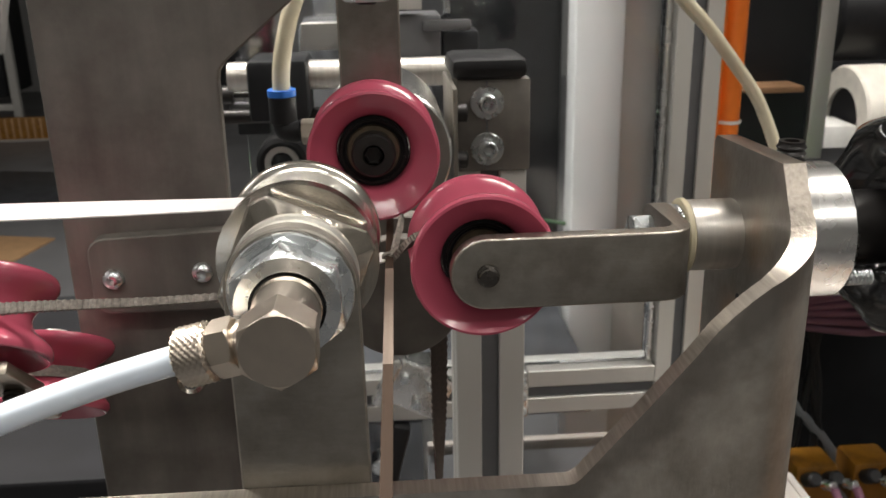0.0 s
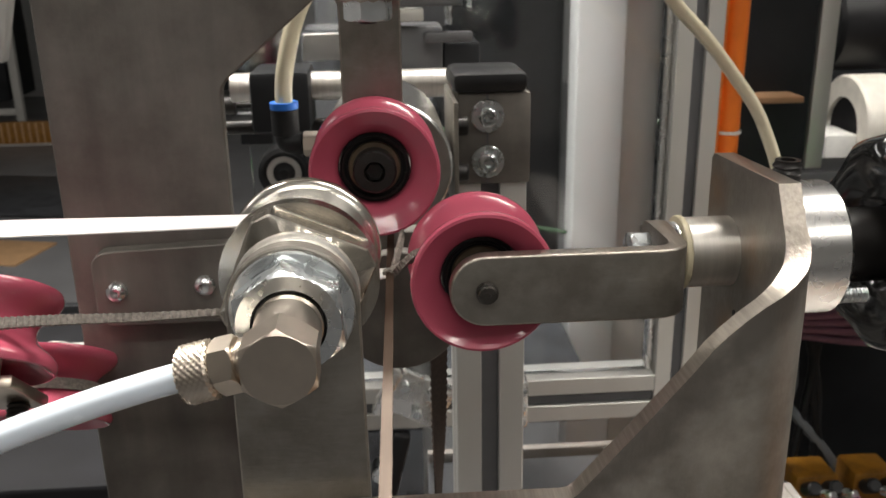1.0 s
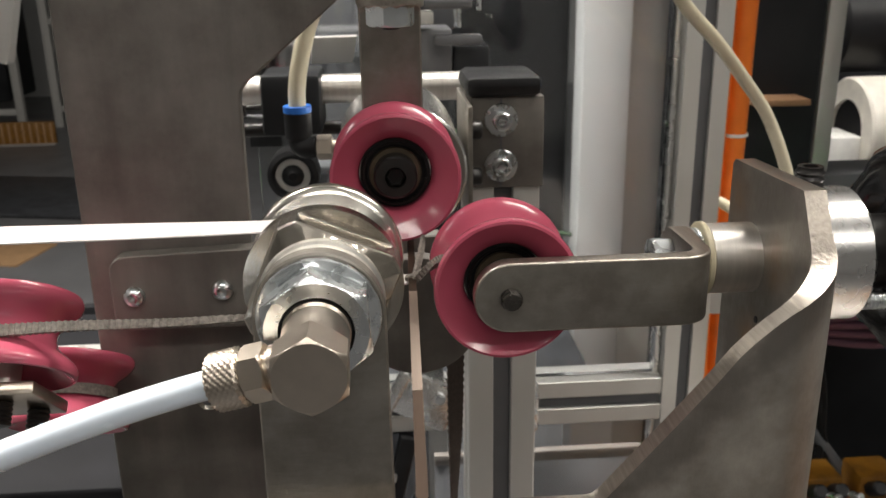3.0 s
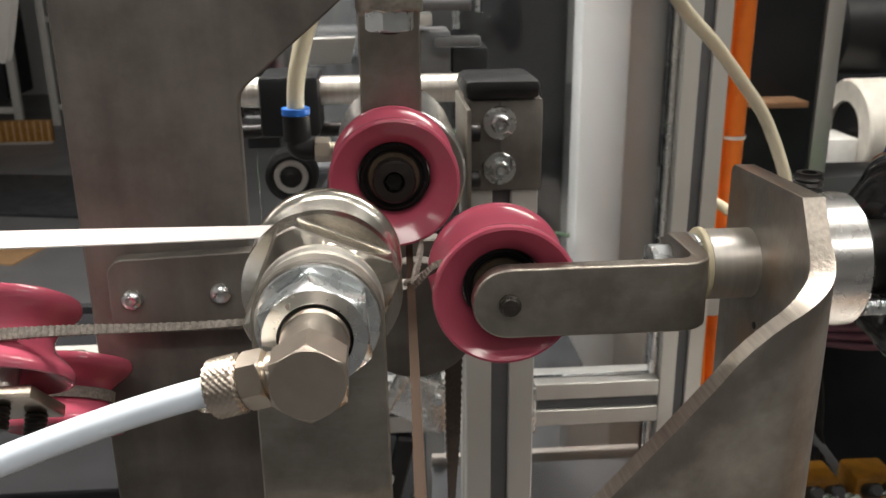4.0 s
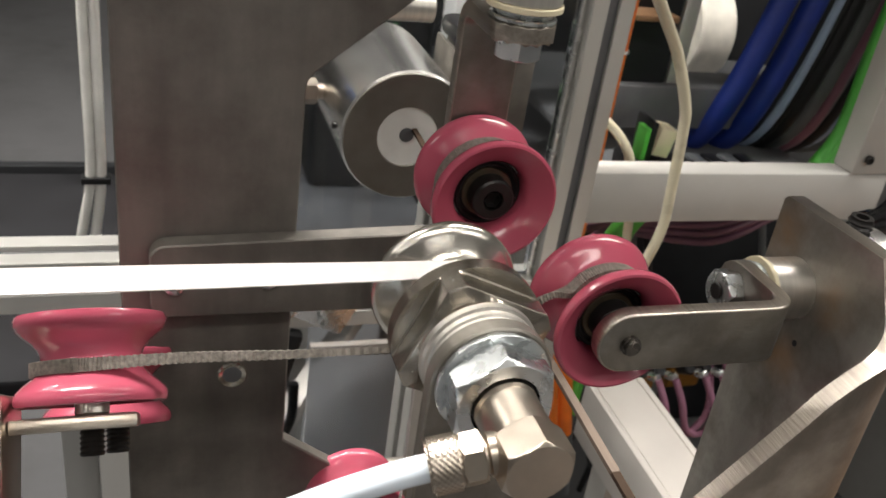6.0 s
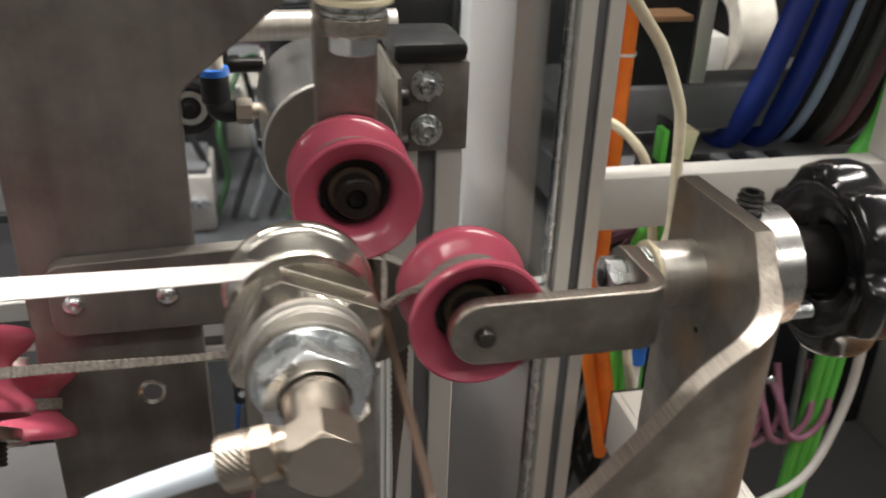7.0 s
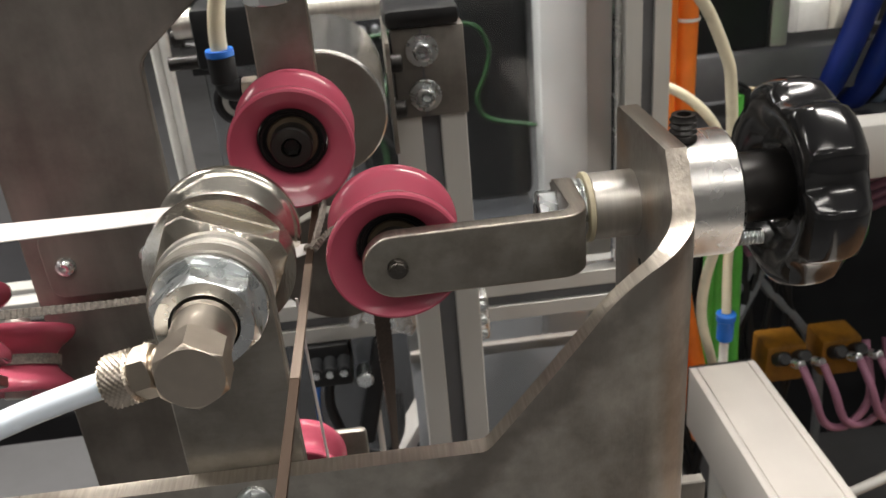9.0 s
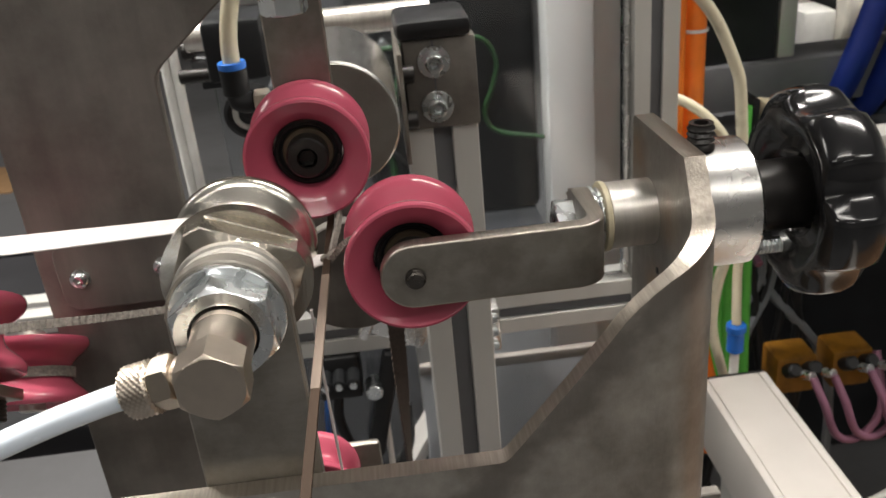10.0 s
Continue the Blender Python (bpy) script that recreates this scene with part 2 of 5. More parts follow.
def join(*bms):
    out = bmesh.new()
    for b in bms:
        me = bpy.data.meshes.new("scrap")
        b.to_mesh(me)
        out.from_mesh(me)
        b.free()
        bpy.data.meshes.remove(me)
    return out


def box(x0, x1, y0, y1, z0, z1, w=0.0006):
    bm = bmesh.new()
    bmesh.ops.create_cube(bm, size=1.0)
    at(bm, Matrix.Translation(((x0 + x1) / 2, (y0 + y1) / 2, (z0 + z1) / 2)) @ Matrix.Diagonal((x1 - x0, y1 - y0, z1 - z0, 1)))
    return bev(bm, w)


def rev(profile, seg=56, loop=False):
    """Turned about local z: profile of (radius, height)."""
    bm = bmesh.new()
    rings = []
    for r, h in profile:
        if r < 1e-6:
            rings.append([bm.verts.new((0, 0, h))])
        else:
            rings.append([bm.verts.new((r * math.cos(2 * math.pi * i / seg), r * math.sin(2 * math.pi * i / seg), h)) for i in range(seg)])
    pairs = list(zip(rings, rings[1:]))
    if loop:
        pairs.append((rings[-1], rings[0]))
    for a, b in pairs:
        for i in range(seg):
            j = (i + 1) % seg
            if len(a) == 1:
                bm.faces.new((a[0], b[i], b[j]))
            elif len(b) == 1:
                bm.faces.new((a[i], b[0], a[j]))
            else:
                bm.faces.new((a[i], b[i], b[j], a[j]))
    return bm


def rod(r, h0, h1, seg=48, ch=0.0005):
    return rev([(0, h0), (r - ch, h0), (r, h0 + ch), (r, h1 - ch), (r - ch, h1), (0, h1)], seg)


def ring(r0, r1, h0, h1, seg=48, ch=0.0003):
    return rev([(r0, h0 + ch), (r0 + ch, h0), (r1 - ch, h0), (r1, h0 + ch), (r1, h1 - ch), (r1 - ch, h1), (r0 + ch, h1), (r0, h1 - ch)], seg, True)


def prism(poly, h0, h1, w=0.0004):
    bm = bmesh.new()
    f = bm.faces.new([bm.verts.new((x, y, h0)) for x, y in poly])
    res = bmesh.ops.extrude_face_region(bm, geom=[f])
    bmesh.ops.translate(bm, verts=[v for v in res["geom"] if isinstance(v, bmesh.types.BMVert)], vec=(0, 0, h1 - h0))
    return bev(bm, w, 50, 1)


def hexnut(af, h0, h1, bore=0.0, turn=0.0, seg=96):
    """Hexagon whose corners are chamfered by a cone at both ends."""
    bm = bmesh.new()
    rin, rout = af / 2, af / 2 / math.cos(math.pi / 6)
    c = (rout - rin) * 0.75
    levels = [(h0 + c * k / 4, rin + (rout - rin) * k / 4) for k in range(5)] + [(h1 - c * k / 4, rin * 0.99 + (rout - rin * 0.99) * k / 4) for k in range(4, -1, -1)]
    rings = []
    for h, cap in levels:
        row = []
        for i in range(seg):
            a = 2 * math.pi * i / seg + turn
            k = (2 * math.pi * i / seg + math.pi / 6) % (math.pi / 3) - math.pi / 6
            r = min(cap, rin / math.cos(k))
            row.append(bm.verts.new((r * math.cos(a), r * math.sin(a), h)))
        rings.append(row)
    if bore:
        for h in (h1, h0):
            rings.append([bm.verts.new((bore * math.cos(2 * math.pi * i / seg + turn), bore * math.sin(2 * math.pi * i / seg + turn), h)) for i in range(seg)])
        rings.append(rings[0])
    for a, b in zip(rings, rings[1:]):
        for i in range(seg):
            j = (i + 1) % seg
            bm.faces.new((a[i], b[i], b[j], a[j]))
    if not bore:
        bm.faces.new(rings[0])
        bm.faces.new(rings[-1])
    return bm


def socket_screw(r, h, sock):
    """Cap head with a hexagon socket, top at local z = h."""
    bm = rev([(0, 0), (r - 0.0004, 0), (r, 0.0004), (r, h - 0.0006), (r - 0.0006, h), (sock * 1.18, h), (sock * 1.1, h - 0.0004)], 36)
    hexr = [bm.verts.new((sock * math.cos(math.pi / 3 * i), sock * math.sin(math.pi / 3 * i), h - 0.0006)) for i in range(6)]
    low = [bm.verts.new((v.co.x, v.co.y, h * 0.45)) for v in hexr]
    for i in range(6):
        bm.faces.new((hexr[i], hexr[(i + 1) % 6], low[(i + 1) % 6], low[i]))
    bm.faces.new(low)
    return bm


def smooth_path(points, n=8):
    pts = [Vector(p) for p in points]
    pts = [pts[0] * 2 - pts[1]] + pts + [pts[-1] * 2 - pts[-2]]
    out = []
    for i in range(1, len(pts) - 2):
        p0, p1, p2, p3 = pts[i - 1:i + 3]
        for k in range(n):
            t = k / n
            out.append(0.5 * (2 * p1 + (p2 - p0) * t + (2 * p0 - 5 * p1 + 4 * p2 - p3) * t * t + (3 * p1 - p0 - 3 * p2 + p3) * t ** 3))
    return out + [pts[-2]]


def sweep(points, r, seg=16, n=8):
    path = smooth_path(points, n) if n > 1 else [Vector(p) for p in points]
    bm = bmesh.new()
    rings, up = [], Vector((0.31, 0.17, 0.94))
    for i, p in enumerate(path):
        d = (path[min(i + 1, len(path) - 1)] - path[max(i - 1, 0)]).normalized()
        u = (up - d * up.dot(d)).normalized()
        up = u
        v = d.cross(u)
        rings.append([bm.verts.new(p + r * (u * math.cos(2 * math.pi * k / seg) + v * math.sin(2 * math.pi * k / seg))) for k in range(seg)])
    for a, b in zip(rings, rings[1:]):
        for k in range(seg):
            bm.faces.new((a[k], b[k], b[(k + 1) % seg], a[(k + 1) % seg]))
    bm.faces.new(rings[0][::-1])
    bm.faces.new(rings[-1])
    return bm


def band(stations, thick, sub=6, ribs=0, rib=0.0):
    """A flat tape through stations of (centre, half-width vector); thick along its normal."""
    cs = smooth_path([s[0] for s in stations], sub)
    ws = smooth_path([s[1] for s in stations], sub)
    if ribs:
        dense_c, dense_w = [], []
        for i in range(len(cs) - 1):
            for k in range(ribs):
                dense_c.append(cs[i].lerp(cs[i + 1], k / ribs))
                dense_w.append(ws[i].lerp(ws[i + 1], k / ribs))
        cs, ws = dense_c + [cs[-1]], dense_w + [ws[-1]]
    bm = bmesh.new()
    rows = []
    for i, (c, w) in enumerate(zip(cs, ws)):
        d = cs[min(i + 1, len(cs) - 1)] - cs[max(i - 1, 0)]
        nrm = d.cross(w).normalized() * thick / 2
        k = 1.0
        if ribs:
            nrm = nrm * (1 + rib * (i % 2))
            k = 1 + 0.18 * (i % 2)
        rows.append([bm.verts.new(c + w * k + nrm), bm.verts.new(c - w * k + nrm), bm.verts.new(c - w * k - nrm), bm.verts.new(c + w * k - nrm)])
    for a, b in zip(rows, rows[1:]):
        for j in range(4):
            bm.faces.new((a[j], b[j], b[(j + 1) % 4], a[(j + 1) % 4]))
    bm.faces.new(rows[0])
    bm.faces.new(rows[-1])
    return bm


def toY(x, y, z, spin=0):
    """Local z points to the viewer's side (-y), local y points up."""
    return pose(x, y, z, 90, 0, 0) @ pose(0, 0, 0, 0, 0, spin)


def toX(x, y, z, spin=0):
    return pose(x, y, z, 0, 90, 0) @ pose(0, 0, 0, 0, 0, spin)


# ---- the hall ----
F = -Z0
bm = box(-5, 5, -5, 9, F - 0.1, F, 0)
solo("floor", bm, M_FLOOR, "worn grey painted concrete hall floor", "floor", kind="structure")
# walls and ceiling are assumed, mostly unseen; they add bounce and reflections
for nm, b in (("wall_north", (-5.1, 5.1, 9, 9.1, F, 2.2)), ("wall_south", (-5.1, 5.1, -5.1, -5, F, 2.2)),
              ("wall_west", (-5.1, -5, -5, 9, F, 2.2)), ("wall_east", (5, 5.1, -5, 9, F, 2.2))):
    solo(nm, box(*b, 0), M_WALL, "plain white painted hall wall", "wall", kind="structure")
solo("ceiling", box(-5.1, 5.1, -5.1, 9.1, 2.2, 2.3, 0), M_WALL, "plain white painted hall ceiling", "ceiling", kind="structure")
# housings for the added, out-of-view tubes
for lx, ly, lz in LAMPS:
    lamp = thing("unseen_ceiling_lamp", lx, ly, lz + 0.06, "out-of-view white tube light, added to light the scene", "lamp", "hall lights")
    part("housing", box(lx - 0.72, lx + 0.72, ly - 0.1, ly + 0.1, lz + 0.03, lz + 0.09, 0.01), M_WHITEPAINT, lamp)
    part("cable", join(rod(0.004, lz + 0.09, 2.2, 8)), M_RUBBER, lamp)

# ---- main upright plate with its cross bar ----


def main_plate():
    t = thing("upright_plate", -0.08, 0.311, -0.30, "dark rolled steel upright plate with stains", "machine plate")
    poly = [(-0.1125, 0.20), (-0.1125, -0.30), (0.16, -0.30), (0.16, -0.262), (0.03, -0.262), (-0.010, -0.222), (-0.0542, -0.1885),
            (-0.0540, -0.110), (-0.0535, -0.0430), (-0.0530, -0.0395), (-0.0508, -0.0365), (-0.0272, -0.0171), (0.012, 0.016), (0.03, 0.026), (0.14, 0.026), (0.14, 0.20)]
    bm = prism(poly, -0.003, 0.003, 0.0006)
    part("plate", at(bm, toY(0, 0.311, 0)), M_PLATE, t)
    part("round_hole", at(rev([(0.0034, 0.0031), (0.0050, 0.0040), (0.0056, 0.0031)], 40), toY(-0.0747, 0.3110, -0.1545)), M_POLISH, t, "bright countersunk rim of a hole")
    part("hole_bore", at(rod(0.0036, 0.0028, 0.0032, 32, 0.0001), toY(-0.0747, 0.3110, -0.1545)), M_GREYSHEET, t, "hole through the plate")


def cross_bar():
    t = thing("cross_bar", -0.06, 0.303, -0.12, "dark steel cross bar screwed to the upright plate", "machine plate")
    r, x0, x1, z0, z1 = 0.006, -0.1030, 0.014, -0.1225, -0.0945
    poly = [(x1, z0), (x1, z1 + 0.004)]
    for cx, cz, a0 in ((x0 + r, z1 - r, 90), (x0 + r, z0 + r, 180)):
        poly += [(cx + r * math.cos(radians(a0 + 15 * k)), cz + r * math.sin(radians(a0 + 15 * k))) for k in range(7)]
    part("bar", at(prism(poly, -0.0035, 0.0035, 0.0005), toY(0, 0.3035, 0)), M_PLATE, t)
    for x, z in ((-0.0950, -0.1092), (-0.0640, -0.1080)):
        part("pan_screw", at(rev([(0.0036, 0), (0.0036, 0.0012), (0.0030, 0.0022), (0.0018, 0.0028), (0.0008, 0.0026), (0, 0.0016)], 28), toY(x, 0.300, z)), M_ZINC, t, "zinc-plated pan head screw")
    # round plate at the bar's end
    part("round_plate", at(rod(0.0225, -0.003, 0.003, 64), toY(0.0052, 0.2955, -0.1185)), M_PLATE, t, "dark round steel plate")


main_plate()
cross_bar()

# ---- front L bracket ----
XB, YC, RI, TH = 0.092, 0.207, 0.010, 0.006
RM = RI + TH / 2
ARC = RM * math.pi / 2


def fold(s, z, d):
    """From the flat sheet to the bent bracket; d is 0 on the inner face, 1 on the outer."""
    if s <= XB:
        return Vector((s, YC - RI - TH * d, z))
    if s < XB + ARC:
        a = (s - XB) / RM
        return Vector((XB + (RI + TH * d) * math.sin(a), YC - (RI + TH * d) * math.cos(a), z))
    return Vector((XB + RI + TH * d, YC + s - XB - ARC, z))


def front_bracket():
    t = thing("front_bracket", 0.05, 0.194, -0.30, "bent stainless steel bracket with a sloping laser-cut edge", "bracket")
    top = [(-0.16, -0.1292), (0.0445, -0.1304), (0.0462, -0.1300), (0.0480, -0.1285), (0.0640, -0.1097), (0.0747, -0.0968), (0.0800, -0.0899), (0.0835, -0.0862), (0.0880, -0.0822),
           (0.0925, -0.0787), (0.0965, -0.0760), (0.1000, -0.0737), (0.1033, -0.0719), (0.1062, -0.0701), (0.1090, -0.0679), (0.1113, -0.0657), (0.1130, -0.0636), (0.1155, -0.0590), (0.1183, -0.0543),
           (0.1635, -0.0562), (0.1651, -0.0578)]
    bm = bmesh.new()
    poly = top + [(0.1651, -0.30), (-0.16, -0.30)]
    f = bm.faces.new([bm.verts.new((s, z, 0)) for s, z in poly])
    for k in range(13):
        s = XB + ARC * k / 12
        bmesh.ops.bisect_plane(bm, geom=bm.verts[:] + bm.edges[:] + bm.faces[:], plane_co=(s, 0, 0), plane_no=(1, 0, 0))
    faces = bm.faces[:]
    res = bmesh.ops.extrude_face_region(bm, geom=faces)
    for v in res["geom"]:
        if isinstance(v, bmesh.types.BMVert):
            v.co.z = 1.0
    edge_faces = [fc for fc in bm.faces if max(v.co.z for v in fc.verts) - min(v.co.z for v in fc.verts) > 0.5]
    for fc in edge_faces:
        fc.material_index = 1
    for v in bm.verts:
        v.co = fold(v.co.x, v.co.y, v.co.z)
    rim = [e for e in bm.edges if len(e.link_faces) == 2 and e.link_faces[0].material_index != e.link_faces[1].material_index]
    bmesh.ops.bevel(bm, geom=rim, offset=0.0005, segments=2, profile=0.5, affect="EDGES", clamp_overlap=True, material=1)
    body = part("bent_sheet", bm, M_PANEL, t, sharp=50)
    body.data.materials.append(M_EDGE)
    part("pin_hole", at(rod(0.0011, 0, 0.0003, 16, 0.0001), toX(0.1018, 0.2328, -0.0985)), M_RUBBER, t, "small dark drilled hole")
    part("button_screw", at(rev([(0.0052, 0), (0.0050, 0.0012), (0.0035, 0.0026), (0.0016, 0.0030), (0, 0.0018)], 32), toY(-0.0200, 0.1910, -0.1370)), M_ZINC, t, "zinc button head screw")
    return t


front_bracket()


def head_bracket():
    t = thing("head_bracket", -0.0217, 0.1995, -0.17, "narrow stainless steel upright with a rounded top", "bracket")
    c, r = (-0.0217, -0.077), 0.0160
    poly = [(-0.0050, -0.17), (-0.0052, -0.130)]
    poly += [(c[0] + r * math.cos(radians(a)), c[1] + r * math.sin(radians(a))) for a in range(0, 181, 9)]
    poly += [(-0.0380, -0.130), (-0.0380, -0.17)]
    part("upright", at(prism(poly, -0.0025, 0.0025, 0.0005), toY(0, 0.1997, 0)), M_ARM, t)


head_bracket()

# ---- wrapping head: grooved drum, nut and elbow fitting ----
HX, HZ = -0.0217, -0.0770


def wrapping_head():
    t = thing("wrapping_head", HX, 0.225, HZ, "polished steel guide drum with slotted hexagonal front", "guide drum")
    p = [(0.0, 0.0), (0.0160, 0.0), (0.0205, 0.0006), (0.0214, 0.0018), (0.0214, 0.0034), (0.0208, 0.0046), (0.0190, 0.0056), (0.0160, 0.0070), (0.0138, 0.0085),
         (0.0124, 0.0105), (0.0122, 0.0150), (0.0128, 0.0185), (0.0150, 0.0205), (0.0180, 0.0215), (0.0, 0.0215)]
    part("grooved_drum", at(rev(p, 72), toY(HX, 0.2440, HZ)), M_POLISH, t)
    # turned front with four milled flats that stop short of the rear flange
    bm = bmesh.new()
    seg, rings, flat, big = 288, [], 0.0164, 0.0209
    levels = [(0, big - 0.0004, 0), (0.0004, big, 0), (0.0049, big, 0), (0.0050, big, 0.0004), (0.0054, big, 0), (0.0075, big, 0), (0.0100, big, 0), (0.0119, big, 0),
              (0.0122, big - 0.0004, -0.0003), (0.0123, big - 0.0006, -0.0005), (0.0132, 0.0156, 0), (0.0136, 0.0148, 0)]
    for h, cap, lip in levels:
        row = []
        for i in range(seg):
            a = 2 * math.pi * i / seg
            k = (a - radians(67) + math.pi / 4) % (math.pi / 2) - math.pi / 4
            r = cap if h < 0.0050 else min(cap, (flat + lip) / math.cos(k))
            row.append(bm.verts.new((r * math.cos(a), r * math.sin(a), h)))
        rings.append(row)
    for a, b in zip(rings, rings[1:]):
        for i in range(seg):
            bm.faces.new((a[i], b[i], b[(i + 1) % seg], a[(i + 1) % seg]))
    bm.faces.new(rings[0])
    bm.faces.new(rings[-1])
    part("slotted_face", at(bm, toY(HX, 0.2225, HZ)), M_GROUND, t, "polished front with milled flats", 14)
    part("collar", at(rev([(0, 0), (0.0160, 0), (0.0160, 0.002), (0.0152, 0.0024), (0.0152, 0.0040), (0.0146, 0.0044), (0.0146, 0.0064), (0, 0.0064)], 64), toY(HX, 0.2087, HZ)), M_TURN, t)
    part("washer", at(ring(0.0075, 0.0150, 0, 0.0014), toY(HX, 0.1972, HZ)), M_ZINC, t, "thin zinc washer")
    part("lock_nut", at(hexnut(0.0245, 0, 0.0085, 0.0088, 0), toY(HX, 0.1958, HZ, 5)), M_ZINC, t, "zinc-plated hexagon lock nut", 24)
    # black ring puts the shade between nut and stub into colour
    part("shadow_gap_ring", at(ring(0.0070, 0.0088, 0.0, 0.0072), toY(HX, 0.1958, HZ)), M_RUBBER, t, "black ring standing in for the shaded gap")
    part("threaded_stub", at(rev([(0, 0), (0.0066, 0)] + [(0.0066 + (0.0005 if k % 2 else 0), 0.0008 * k) for k in range(1, 13)] + [(0.0070, 0.0100), (0, 0.0100)], 40), toY(HX, 0.1975, HZ)), M_NICKEL, t)


wrapping_head()


def elbow_fitting():
    t = thing("elbow_fitting", HX, 0.175, HZ, "nickel-plated brass elbow fitting with a knurled tube nut", "pipe fitting")
    part("barrel", at(rev([(0, 0), (0.0076, 0), (0.0080, 0.0006), (0.0080, 0.0028), (0.0072, 0.0034), (0.0072, 0.0040), (0.0078, 0.0046), (0.0078, 0.0190), (0, 0.0190)], 56), toY(HX, 0.1895, HZ)), M_NICKEL, t)
    part("end_hexagon", at(hexnut(0.0158, 0, 0.0100, 0, 0), toY(HX, 0.1745, HZ, 0)), M_NICKEL, t, "hexagonal end plug", 24)
    d = Vector((-0.0183, 0.002, -0.0047)).normalized()
    m = Matrix.Translation((HX, 0.1735, HZ)) @ d.to_track_quat("Z", "Y").to_matrix().to_4x4()
    part("side_neck", at(rev([(0, 0), (0.0052, 0), (0.0052, 0.0085), (0.0042, 0.0090), (0.0042, 0.0115), (0, 0.0115)], 40), m), M_NICKEL, t)
    part("hexagon", at(hexnut(0.0112, 0.0096, 0.0150, 0, 0.4), m), M_NICKEL, t, "", 24)
    # knurled nut: crossed ridges
    bm = bmesh.new()
    seg, hs, rings = 96, 22, []
    for j in range(hs + 1):
        h = 0.0150 + 0.0075 * j / hs
        rr = 0.0062 if 1 < j < hs - 1 else 0.0055
        row = []
        for i in range(seg):
            a = 2 * math.pi * i / seg
            k = abs(math.sin(a * 12 + h * 2300)) * abs(math.sin(a * 12 - h * 2300))
            row.append(bm.verts.new(((rr + 0.0006 * k) * math.cos(a), (rr + 0.0006 * k) * math.sin(a), h)))
        rings.append(row)
    for a, b in zip(rings, rings[1:]):
        for i in range(seg):
            bm.faces.new((a[i], b[i], b[(i + 1) % seg], a[(i + 1) % seg]))
    bm.faces.new(rings[0])
    bm.faces.new(rings[-1])
    part("knurled_nut", at(bm, m), M_NICKEL, t, "diamond-knurled tube nut", 80)


elbow_fitting()
solo("air_tube", sweep([(-0.0412, 0.1756, -0.0820), (-0.052, 0.1762, -0.0850), (-0.066, 0.1758, -0.0890), (-0.085, 0.174, -0.0950), (-0.11, 0.171, -0.104), (-0.15, 0.165, -0.122), (-0.2, 0.155, -0.15)], 0.0033, 24, 10),
     M_TUBE, "milky bluish plastic air tube leading from the elbow", "tube")

# ---- guide rollers ----


def wheel_profile():
    half = [(0.0110, 0.0030), (0.0114, 0.0052), (0.0124, 0.0066), (0.0150, 0.0080), (0.0175, 0.0096), (0.0186, 0.0103), (0.0193, 0.0101), (0.0197, 0.0092), (0.0196, 0.0080),
            (0.0188, 0.0068), (0.0172, 0.0054), (0.0152, 0.0040), (0.0138, 0.0026), (0.0131, 0.0012)]
    return [(r * 1.02, h * 1.19) for r, h in half + [(0.0129, 0.0)] + [(r, -h) for r, h in half[::-1]]]


def guide_roller(m, label, group="pink guide rollers", bolt=True, nut=False):
    """Flanged roller about the local z of m, in place."""
    loc = m.translation
    t = thing("guide_roller", loc.x, loc.y, loc.z, label, "guide roller", group)
    part("wheel", at(rev(wheel_profile(), 80, True), m), M_PINK, t)
    bearing = part("bearing", at(rev([(0.0055, -0.0034), (0.0109, -0.0034), (0.0109, 0.0034), (0.0098, 0.0036), (0.0088, 0.0026), (0.0076, 0.0024), (0.0055, 0.0024)], 56, True), m), M_RUBBER, t, "black bearing seal")
    part("inner_ring", at(ring(0.0050, 0.0082, 0.0018, 0.0034), m), M_BRASSRING, bearing, "bronze inner ring")
    # spring ring with a gap
    pts = [Vector((0.0097 * math.cos(radians(a)), 0.0097 * math.sin(radians(a)), 0.0040)) for a in range(30, 351, 10)]
    part("snap_ring", at(sweep(pts, 0.0004, 8, 1), m @ pose(0, 0, 0, 0, 0, 0)), M_BLACKOX, bearing)
    if bolt:
        part("cap_screw", at(socket_screw(0.0067, 0.0062, 0.0028), m @ pose(0, 0, 0.0038)), M_BLACKOX, t, "black socket cap screw")
    return t


